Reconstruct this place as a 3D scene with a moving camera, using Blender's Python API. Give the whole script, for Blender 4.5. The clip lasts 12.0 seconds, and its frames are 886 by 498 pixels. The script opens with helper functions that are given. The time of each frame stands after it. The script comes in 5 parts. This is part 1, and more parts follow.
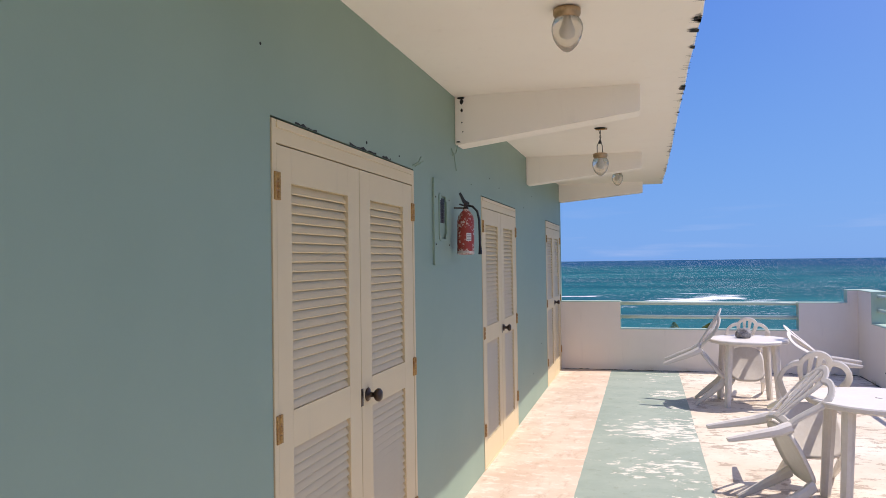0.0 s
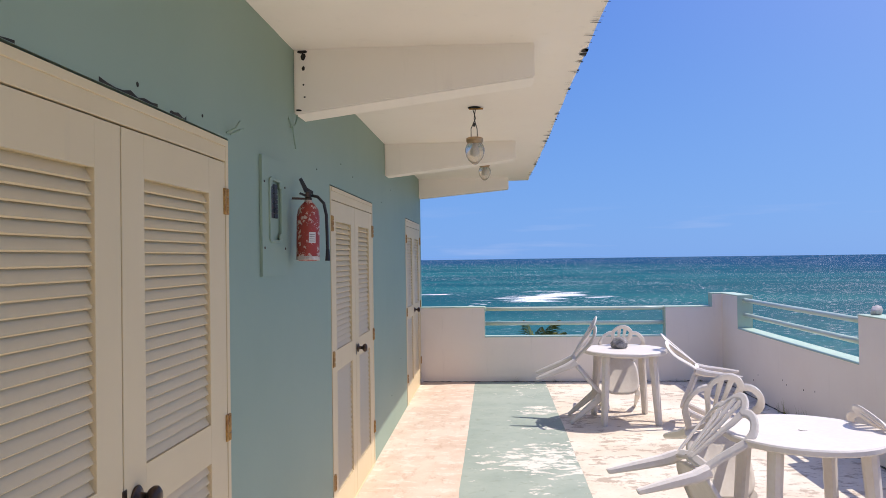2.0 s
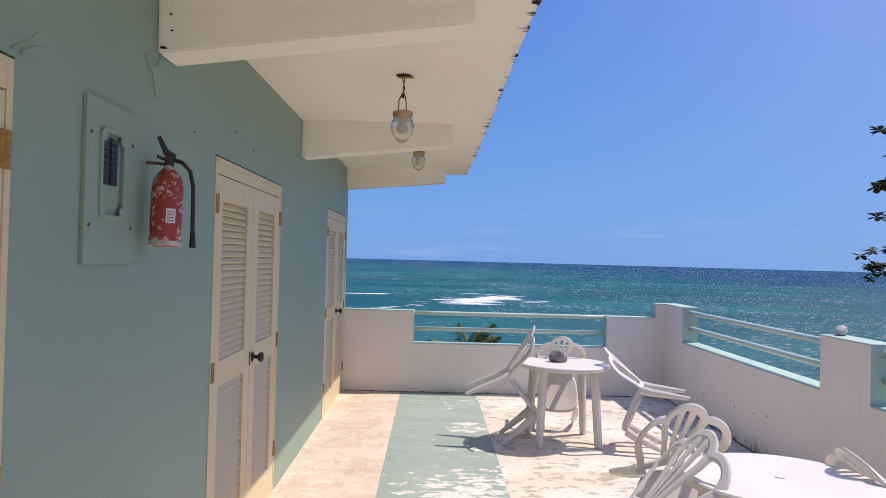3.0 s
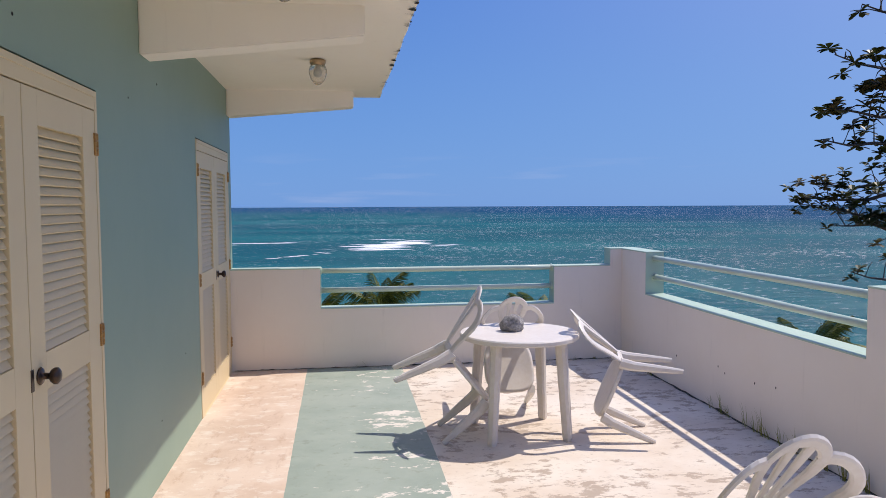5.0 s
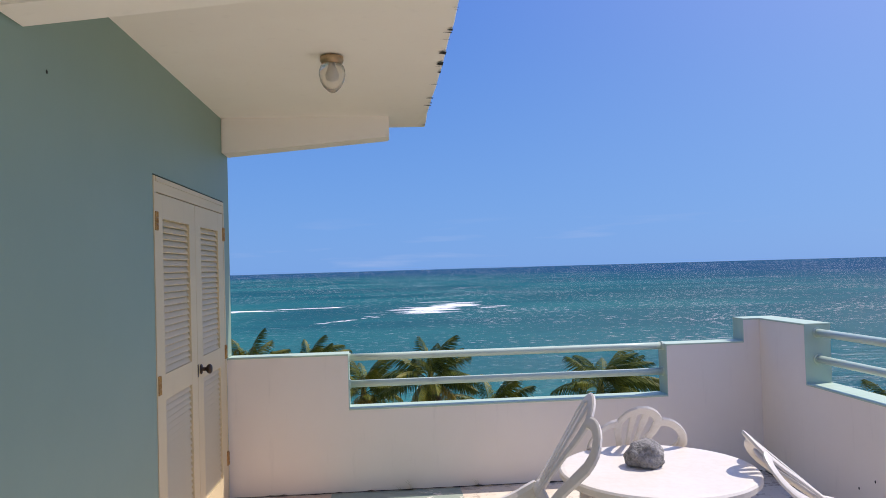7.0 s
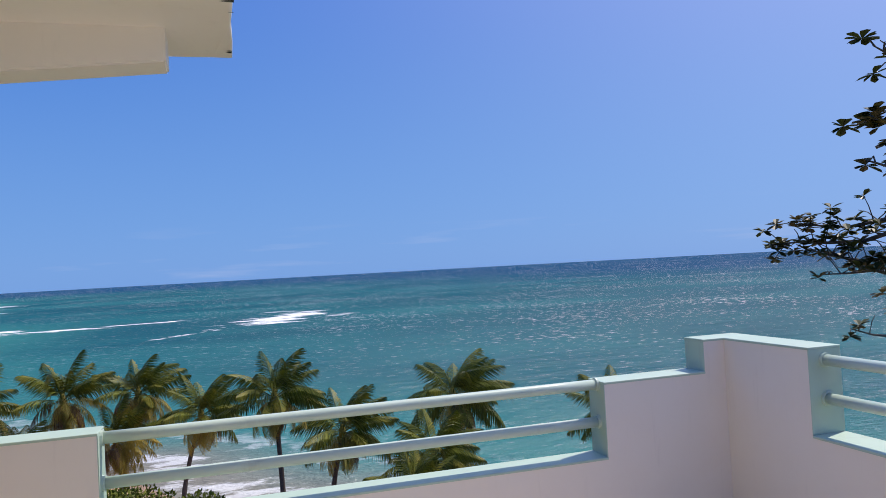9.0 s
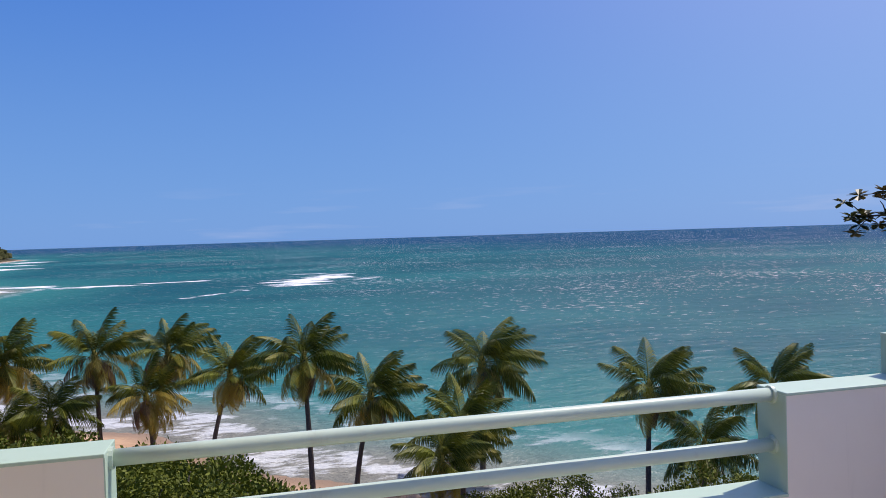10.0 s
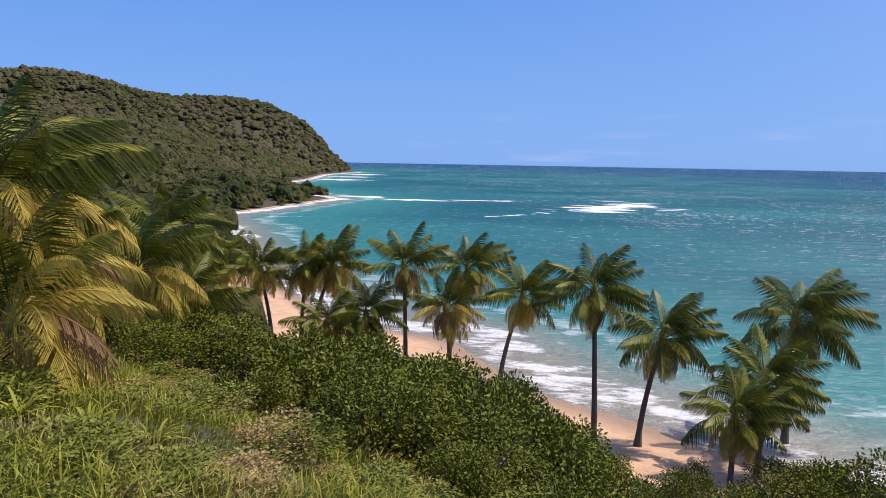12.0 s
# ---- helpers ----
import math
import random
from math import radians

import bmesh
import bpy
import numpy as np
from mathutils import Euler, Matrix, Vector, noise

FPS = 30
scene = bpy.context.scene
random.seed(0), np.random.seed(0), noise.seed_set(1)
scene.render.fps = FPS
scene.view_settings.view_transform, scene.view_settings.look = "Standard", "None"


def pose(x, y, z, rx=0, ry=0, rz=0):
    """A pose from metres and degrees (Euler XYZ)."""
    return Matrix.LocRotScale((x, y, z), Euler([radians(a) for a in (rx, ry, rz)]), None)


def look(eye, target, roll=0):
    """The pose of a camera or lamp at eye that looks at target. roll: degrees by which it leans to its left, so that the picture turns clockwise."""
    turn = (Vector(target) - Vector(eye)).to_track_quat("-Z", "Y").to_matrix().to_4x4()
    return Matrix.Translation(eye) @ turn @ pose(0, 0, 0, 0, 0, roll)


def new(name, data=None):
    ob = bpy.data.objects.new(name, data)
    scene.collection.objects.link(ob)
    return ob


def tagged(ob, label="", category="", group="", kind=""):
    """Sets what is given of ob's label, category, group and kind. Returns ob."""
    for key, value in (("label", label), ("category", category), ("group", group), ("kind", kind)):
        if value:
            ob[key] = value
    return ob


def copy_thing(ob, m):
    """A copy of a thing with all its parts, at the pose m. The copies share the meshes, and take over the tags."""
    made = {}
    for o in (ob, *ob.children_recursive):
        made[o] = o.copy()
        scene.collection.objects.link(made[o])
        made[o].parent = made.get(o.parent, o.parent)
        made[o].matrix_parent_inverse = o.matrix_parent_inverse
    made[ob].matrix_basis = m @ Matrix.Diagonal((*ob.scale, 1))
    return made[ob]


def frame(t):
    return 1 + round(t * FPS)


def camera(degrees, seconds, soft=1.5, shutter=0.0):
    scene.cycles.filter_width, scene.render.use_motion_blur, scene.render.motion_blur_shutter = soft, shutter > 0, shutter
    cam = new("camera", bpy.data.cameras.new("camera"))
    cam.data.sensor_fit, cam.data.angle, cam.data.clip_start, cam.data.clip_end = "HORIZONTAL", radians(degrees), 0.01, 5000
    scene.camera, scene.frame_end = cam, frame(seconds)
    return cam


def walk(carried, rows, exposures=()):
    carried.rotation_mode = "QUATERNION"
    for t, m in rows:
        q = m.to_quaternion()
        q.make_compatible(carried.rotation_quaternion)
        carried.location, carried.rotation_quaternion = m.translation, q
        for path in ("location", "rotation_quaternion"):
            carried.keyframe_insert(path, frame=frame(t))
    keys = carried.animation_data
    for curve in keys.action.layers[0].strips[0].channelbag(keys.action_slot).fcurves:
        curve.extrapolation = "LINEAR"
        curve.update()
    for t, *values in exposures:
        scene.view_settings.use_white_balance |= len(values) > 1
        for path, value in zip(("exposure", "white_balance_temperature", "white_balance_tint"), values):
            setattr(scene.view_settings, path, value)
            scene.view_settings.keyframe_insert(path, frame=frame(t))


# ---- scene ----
cam = camera(62.1, 12.0, soft=0.55)
PATH = [
    (0, (1.188, -0.773, 1.588), (0.66, 1.156, 1.62), -0.8),
    (0.5, (1.178, -0.485, 1.566), (0.698, 1.456, 1.589), -0.9),
    (1, (1.173, -0.19, 1.606), (0.634, 1.736, 1.646), 1.4),
    (1.5, (1.04, 0.066, 1.587), (0.667, 2.031, 1.576), 0.1),
    (2, (0.966, 0.35, 1.634), (0.83, 2.346, 1.657), -0.8),
    (2.5, (1.044, 0.752, 1.645), (0.962, 2.747, 1.752), -0.4),
    (3, (1.04, 1.162, 1.612), (1.07, 3.161, 1.637), 1.5),
    (3.5, (1.061, 1.548, 1.613), (1.3, 3.533, 1.563), -1.5),
    (3.7, (1.053, 1.754, 1.609), (1.324, 3.735, 1.554), -0.8),
    (5.3, (1.022, 3.104, 1.586), (1.3, 5.08, 1.454), -0.2),
    (5.5, (1.019, 3.293, 1.599), (1.239, 5.277, 1.465), -0.1),
    (6, (0.959, 3.741, 1.596), (1.135, 5.733, 1.533), -1.1),
    (6.5, (0.97, 4.232, 1.587), (1.212, 6.217, 1.549), -0.9),
    (6.7, (1.027, 4.426, 1.577), (1.205, 6.418, 1.593), -1.9),
    (8.3, (1.360, 5.997, 1.603), (1.487, 7.987, 1.703), -1.4),
    (8.5, (1.362, 6.182, 1.604), (1.609, 8.162, 1.736), -2.35),
    (9, (1.388, 6.671, 1.586), (1.952, 8.589, 1.634), -3.12),
    (9.5, (1.409, 7.218, 1.607), (1.89, 9.158, 1.666), -0.41),
    (10, (1.296, 7.689, 1.589), (1.786, 9.628, 1.548), -1.75),
    (10.5, (1.4, 8.132, 1.583), (1.759, 10.097, 1.473), -0.5),
    (10.7, (1.456, 8.287, 1.609), (1.729, 10.266, 1.504), 0.3),
    (11, (1.36, 8.44, 1.64), (1.534, 10.433, 1.626), -1.0),
    (11.5, (1.43, 8.72, 1.63), (1.459, 10.71, 1.434), -0.1),
    (12, (1.61, 9.12, 1.652), (1.299, 11.082, 1.416), 1.0),
]
walk(cam, [(t, look(e, g, r)) for t, e, g, r in PATH], [(0, -0.03, 6500, 16.5), (1.1, 0.05, 6500, 16.5), (2.2, -0.04, 6500, 16), (4.0, -0.2, 6500, 16), (5.5, -0.25, 6500, 16), (6.5, -0.13, 6500, 15.5), (8.4, -0.1, 6500, 15.5), (9.4, -0.2, 6550, 16), (11.3, -0.16, 6700, 17), (12, 0.1, 6750, 18)])

# ---- light ----
SUN_TO = Vector((0.592, 0.22, 1.0)).normalized()
world = bpy.data.worlds.new("world")
scene.world = world
world.use_nodes = True
wn = world.node_tree
sky = wn.nodes.new("ShaderNodeTexSky")
sky.sky_type = "NISHITA"
sky.sun_disc = False
sky.sun_elevation = math.asin(SUN_TO.z)
sky.sun_rotation = math.atan2(SUN_TO.x, SUN_TO.y)
sky.air_density = 1.0
sky.dust_density = 0.3
sky.ozone_density = 2.5
wn.nodes["Background"].inputs[1].default_value = 0.108
# clear maritime air: the sky is pulled towards a deep blue that pales to the horizon
where = wn.nodes.new("ShaderNodeTexCoord")
axes = wn.nodes.new("ShaderNodeSeparateXYZ")
fade = wn.nodes.new("ShaderNodeMapRange")
fade.inputs["From Max"].default_value = 0.5
fade.interpolation_type = "SMOOTHSTEP"
blue = wn.nodes.new("ShaderNodeMix")
blue.data_type = "RGBA"
blue.inputs[6].default_value = (1.55, 3.7, 7.9, 1)
blue.inputs[7].default_value = (0.25, 1.75, 6.9, 1)
mixed = wn.nodes.new("ShaderNodeMix")
mixed.data_type = "RGBA"
mixed.inputs[0].default_value = 0.92
wn.links.new(where.outputs["Generated"], axes.inputs[0])
wn.links.new(axes.outputs[2], fade.inputs["Value"])
wn.links.new(fade.outputs[0], blue.inputs[0])
wn.links.new(sky.outputs[0], mixed.inputs[6])
wn.links.new(blue.outputs[2], mixed.inputs[7])
# pale aureole round the sun, and thin cloud wisps low over the sea
toward = wn.nodes.new("ShaderNodeVectorMath")
toward.operation = "DOT_PRODUCT"
toward.inputs[1].default_value = SUN_TO
wn.links.new(where.outputs["Generated"], toward.inputs[0])
above = wn.nodes.new("ShaderNodeMath")
above.operation = "MAXIMUM"
above.inputs[1].default_value = 0.0
wn.links.new(toward.outputs["Value"], above.inputs[0])
power = wn.nodes.new("ShaderNodeMath")
power.operation = "POWER"
power.inputs[1].default_value = 4.0
wn.links.new(above.outputs[0], power.inputs[0])
glare = wn.nodes.new("ShaderNodeMix")
glare.data_type = "RGBA"
glare.blend_type = "ADD"
glare.inputs[7].default_value = (7.6, 6.8, 5.6, 1)
wn.links.new(power.outputs[0], glare.inputs[0])
wn.links.new(mixed.outputs[2], glare.inputs[6])
flat = wn.nodes.new("ShaderNodeMapping")
flat.inputs["Scale"].default_value = (3.0, 3.0, 34.0)
wn.links.new(where.outputs["Generated"], flat.inputs[0])
wisp = wn.nodes.new("ShaderNodeTexNoise")
wisp.inputs["Scale"].default_value = 1.6
wisp.inputs["Detail"].default_value = 6.0
wn.links.new(flat.outputs[0], wisp.inputs["Vector"])
thin = wn.nodes.new("ShaderNodeMapRange")
thin.inputs["From Min"].default_value = 0.58
thin.inputs["From Max"].default_value = 1.15
wn.links.new(wisp.outputs["Fac"], thin.inputs["Value"])
low = wn.nodes.new("ShaderNodeMapRange")
low.inputs["From Min"].default_value = 0.075
low.inputs["From Max"].default_value = 0.03
wn.links.new(axes.outputs[2], low.inputs["Value"])
amount = wn.nodes.new("ShaderNodeMath")
amount.operation = "MULTIPLY"
wn.links.new(thin.outputs[0], amount.inputs[0])
wn.links.new(low.outputs[0], amount.inputs[1])
cloud = wn.nodes.new("ShaderNodeMix")
cloud.data_type = "RGBA"
cloud.inputs[7].default_value = (5.0, 5.9, 8.2, 1)
wn.links.new(amount.outputs[0], cloud.inputs[0])
wn.links.new(glare.outputs[2], cloud.inputs[6])
wn.links.new(cloud.outputs[2], wn.nodes["Background"].inputs[0])
sun = new("sun", bpy.data.lights.new("sun", "SUN"))
sun.data.energy = 4.9
sun.data.angle = radians(0.5)
sun.data.color = (1.0, 0.94, 0.83)
sun.matrix_world = look((0, 0, 30), Vector((0, 0, 30)) - SUN_TO)


# ---- materials ----
def nodes_of(name, rough=0.6, metal=0.0, spec=0.5):
    m = bpy.data.materials.new(name)
    m.use_nodes = True
    b = m.node_tree.nodes["Principled BSDF"]
    b.inputs["Roughness"].default_value = rough
    b.inputs["Metallic"].default_value = metal
    b.inputs["Specular IOR Level"].default_value = spec
    return m, m.node_tree, b


def node(t, kind, **values):
    n = t.nodes.new(kind)
    for key, value in values.items():
        n.inputs[key.replace("_", " ")].default_value = value
    return n


def coords(t):
    return t.nodes.new("ShaderNodeTexCoord").outputs["Object"]


def noise_of(t, vec, scale, detail=5.0, rough=0.6, stretch=None):
    if stretch:
        mp = node(t, "ShaderNodeMapping", Scale=stretch)
        t.links.new(vec, mp.inputs[0])
        vec = mp.outputs[0]
    n = node(t, "ShaderNodeTexNoise", Scale=scale, Detail=detail, Roughness=rough)
    t.links.new(vec, n.inputs["Vector"])
    return n.outputs["Fac"]


def ramp(t, fac, lo, hi, smooth=True):
    n = t.nodes.new("ShaderNodeMapRange")
    n.inputs["From Min"].default_value = lo
    n.inputs["From Max"].default_value = hi
    if smooth:
        n.interpolation_type = "SMOOTHSTEP"
    t.links.new(fac, n.inputs["Value"])
    return n.outputs["Result"]


def calc(t, op, a, b=None):
    n = t.nodes.new("ShaderNodeMath")
    n.operation = op
    for i, v in enumerate((a, b)):
        if v is None:
            continue
        if isinstance(v, (int, float)):
            n.inputs[i].default_value = v
        else:
            t.links.new(v, n.inputs[i])
    return n.outputs[0]


def blend(t, fac, a, b):
    n = t.nodes.new("ShaderNodeMix")
    n.data_type = "RGBA"
    for socket, v in ((n.inputs[0], fac), (n.inputs[6], a), (n.inputs[7], b)):
        if isinstance(v, (int, float)):
            socket.default_value = v
        elif isinstance(v, tuple):
            socket.default_value = (*v, 1.0)
        else:
            t.links.new(v, socket)
    return n.outputs[2]


def bump_of(t, b, height, strength, distance=0.01):
    n = node(t, "ShaderNodeBump", Strength=strength, Distance=distance)
    t.links.new(height, n.inputs["Height"])
    t.links.new(n.outputs[0], b.inputs["Normal"])


def plain(name, c, c2=None, rough=0.6, metal=0.0, fine=60.0, coarse=2.0, bump=0.15, mix=0.5, spec=0.5, depth=0.004):
    """A surface with two scales of variation between c and c2."""
    m, t, b = nodes_of(name, rough, metal, spec)
    c2 = c2 or tuple(v * 0.85 for v in c)
    v = coords(t)
    f = calc(t, "MULTIPLY", calc(t, "ADD", noise_of(t, v, fine), noise_of(t, v, coarse)), 0.5)
    t.links.new(blend(t, ramp(t, f, 0.5 - mix * 0.5, 0.5 + mix * 0.5), c, c2), b.inputs["Base Color"])
    bump_of(t, b, noise_of(t, v, fine), bump, depth)
    return m


def chipped(name, c, c2, under, rough=0.55, amount=0.66, fine=9.0, bump=0.25, stain=(0.3, 0.27, 0.22), stained=0.3, spec=0.5):
    """Old paint: blotches of c and c2, small chips down to the layer below, vertical stains."""
    m, t, b = nodes_of(name, rough, spec=spec)
    v = coords(t)
    base = blend(t, ramp(t, noise_of(t, v, 1.3), 0.3, 0.7), c, c2)
    drip = ramp(t, noise_of(t, v, 3.0, 6.0, 0.65, (4.0, 4.0, 0.5)), 0.56, 0.8)
    base = blend(t, calc(t, "MULTIPLY", drip, stained), base, stain)
    chip = ramp(t, noise_of(t, v, fine, 8.0, 0.7), amount, amount + 0.02)
    t.links.new(blend(t, chip, base, under), b.inputs["Base Color"])
    hgt = calc(t, "SUBTRACT", calc(t, "MULTIPLY", noise_of(t, v, 90.0), 0.5), chip)
    bump_of(t, b, hgt, bump, 0.003)
    return m


M_TEAL = chipped("teal_wall_paint", (0.264, 0.356, 0.274), (0.244, 0.336, 0.258), (0.5, 0.5, 0.44), amount=0.80, stained=0.10, bump=0.12)
M_WHITE = chipped("white_wall_paint", (0.84, 0.77, 0.675), (0.81, 0.735, 0.64), (0.3, 0.26, 0.22), amount=0.80, stained=0.16, bump=0.2)
M_CEIL = chipped("ceiling_paint", (0.93, 0.87, 0.77), (0.91, 0.84, 0.74), (0.06, 0.05, 0.045), amount=0.79, stained=0.1, fine=5.0)
M_CREAM = chipped("cream_door_paint", (0.70, 0.575, 0.36), (0.67, 0.545, 0.335), (0.25, 0.18, 0.12), amount=0.82, stained=0.12, rough=0.5, bump=0.06, spec=0.2)
M_AQUA = chipped("aqua_trim_paint", (0.45, 0.57, 0.46), (0.41, 0.54, 0.43), (0.75, 0.76, 0.7), amount=0.74, rough=0.5)
M_RAIL = chipped("rail_paint", (0.52, 0.62, 0.52), (0.48, 0.59, 0.49), (0.8, 0.8, 0.74), amount=0.73, rough=0.35, fine=14.0)
M_PLASTIC = plain("white_plastic", (0.74, 0.70, 0.65), (0.66, 0.60, 0.53), rough=0.42, fine=30, coarse=4, bump=0.05)
# near-black for chips and holes, and as painted shade in the door gaps
M_DARK = plain("dark_chip_and_shade", (0.02, 0.018, 0.016), rough=0.9)
M_RUST = plain("rusted_brass", (0.60, 0.38, 0.12), (0.24, 0.10, 0.035), rough=0.6, metal=0.4, fine=120, coarse=25, bump=0.5)
M_KNOB = plain("tarnished_knob", (0.10, 0.07, 0.05), (0.05, 0.035, 0.03), rough=0.35, metal=0.8)
M_BRASS = plain("aged_brass", (0.60, 0.46, 0.28), (0.4, 0.25, 0.14), rough=0.4, metal=0.8, fine=80)
M_RED = chipped("chipped_red_enamel", (0.36, 0.040, 0.026), (0.27, 0.045, 0.03), (0.55, 0.42, 0.36), amount=0.54, fine=22.0, rough=0.45, stained=0.2)
M_BLACK = plain("black_rubber", (0.015, 0.015, 0.016), (0.03, 0.03, 0.03), rough=0.5)
M_LABEL = plain("paper_label", (0.7, 0.68, 0.64), rough=0.7)
M_PRINT = plain("faded_print", (0.25, 0.2, 0.2), rough=0.7)
M_ROCK = plain("grey_stone", (0.46, 0.44, 0.43), (0.12, 0.115, 0.11), rough=0.9, fine=60, coarse=22, bump=1.0, depth=0.02)
M_SHELL = plain("bleached_stone", (0.72, 0.68, 0.64), (0.42, 0.34, 0.30), rough=0.8, fine=40, coarse=10, bump=0.8, depth=0.01)
M_GRIME = plain("grime", (0.05, 0.045, 0.035), (0.12, 0.1, 0.08), rough=0.95)
M_BARK = plain("palm_bark", (0.16, 0.13, 0.10), (0.07, 0.055, 0.045), rough=0.95, fine=8, coarse=1.0, bump=0.8, depth=0.03)
M_SCREEN = plain("grey_breaker", (0.010, 0.010, 0.011), (0.018, 0.018, 0.018), rough=0.5)


def glass_of():
    m, t, b = nodes_of("frosted_glass", 0.22)
    b.inputs["Base Color"].default_value = (0.94, 0.88, 0.78, 1)
    b.inputs["Transmission Weight"].default_value = 0.8
    b.inputs["IOR"].default_value = 1.3
    return m


M_GLASS = glass_of()


def leafy(name, c, c2, c3, translucent=0.3, scale=0.6, gloss=0.5):
    """Leaves: colour varies by plant, by leaf and along the plant."""
    m, t, b = nodes_of(name, gloss)
    t.nodes.remove(b)
    out = t.nodes["Material Output"]
    geo = t.nodes.new("ShaderNodeNewGeometry")
    info = t.nodes.new("ShaderNodeObjectInfo")
    col = blend(t, geo.outputs["Random Per Island"], c, c2)
    col = blend(t, calc(t, "MULTIPLY", ramp(t, noise_of(t, coords(t), scale, 3.0), 0.5, 0.72), 0.75), col, c3)
    col = blend(t, calc(t, "MULTIPLY", info.outputs["Random"], 0.35), col, c2)
    d = node(t, "ShaderNodeBsdfPrincipled", Roughness=gloss, Specular_IOR_Level=0.18)
    tr = node(t, "ShaderNodeBsdfTranslucent")
    mx = node(t, "ShaderNodeMixShader", Fac=translucent)
    t.links.new(col, d.inputs["Base Color"])
    t.links.new(col, tr.inputs["Color"])
    t.links.new(d.outputs[0], mx.inputs[1])
    t.links.new(tr.outputs[0], mx.inputs[2])
    t.links.new(mx.outputs[0], out.inputs["Surface"])
    return m


M_FROND = leafy("palm_green", (0.022, 0.040, 0.005), (0.17, 0.185, 0.019), (0.42, 0.32, 0.05), translucent=0.12, gloss=0.45)
M_FROND_OLD = leafy("palm_yellow", (0.52, 0.37, 0.07), (0.34, 0.28, 0.05), (0.52, 0.36, 0.13), gloss=0.5)
M_FROND_DEAD = leafy("palm_dead", (0.30, 0.18, 0.085), (0.20, 0.12, 0.06), (0.42, 0.30, 0.18), gloss=0.7)
M_SHRUB = leafy("shrub_leaf", (0.026, 0.046, 0.005), (0.155, 0.175, 0.016), (0.30, 0.25, 0.035), translucent=0.08, scale=0.8, gloss=0.6)
M_ALMOND = leafy("almond_leaf", (0.025, 0.038, 0.010), (0.060, 0.072, 0.018), (0.14, 0.085, 0.03), translucent=0.15, scale=0.5, gloss=0.4)
M_GRASS = leafy("grass_blade", (0.10, 0.145, 0.012), (0.32, 0.31, 0.04), (0.46, 0.33, 0.14), translucent=0.22, scale=0.45, gloss=0.6)
M_WEED = leafy("weed_leaf", (0.08, 0.115, 0.012), (0.19, 0.20, 0.028), (0.32, 0.23, 0.075), translucent=0.1, scale=1.2, gloss=0.5)
M_DRY = leafy("dry_weed", (0.26, 0.18, 0.07), (0.40, 0.29, 0.12), (0.20, 0.20, 0.04), translucent=0.18, scale=1.5, gloss=0.7)
M_WOODS = leafy("woods_leaf", (0.070, 0.080, 0.020), (0.13, 0.118, 0.036), (0.17, 0.135, 0.06), translucent=0.15, scale=0.012, gloss=0.8)


def crown_material():
    """Distant tree crowns: green near the shore, drier and browner on the hills, mottled crown by crown, with shade
    between leaf clumps in the colour.
    """
    m, t, b = nodes_of("woods_crown", 0.9, spec=0.1)
    v = coords(t)
    geo = t.nodes.new("ShaderNodeNewGeometry")
    col = blend(t, geo.outputs["Random Per Island"], (0.040, 0.054, 0.013), (0.105, 0.102, 0.032))
    dry = ramp(t, noise_of(t, v, 0.008, 4.0), 0.40, 0.62)
    sep = t.nodes.new("ShaderNodeSeparateXYZ")
    t.links.new(v, sep.inputs[0])
    dry = calc(t, "MULTIPLY", dry, ramp(t, sep.outputs[1], 250.0, 620.0))
    col = blend(t, calc(t, "MULTIPLY", dry, 0.75), col, (0.125, 0.098, 0.05))
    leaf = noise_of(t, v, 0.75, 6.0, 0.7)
    # hollows of the leaf bump are painted dark, as shade between clumps
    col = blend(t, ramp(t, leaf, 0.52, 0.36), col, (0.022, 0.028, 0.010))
    t.links.new(col, b.inputs["Base Color"])
    bump_of(t, b, leaf, 1.0, 1.6)
    return m


M_CROWN = crown_material()


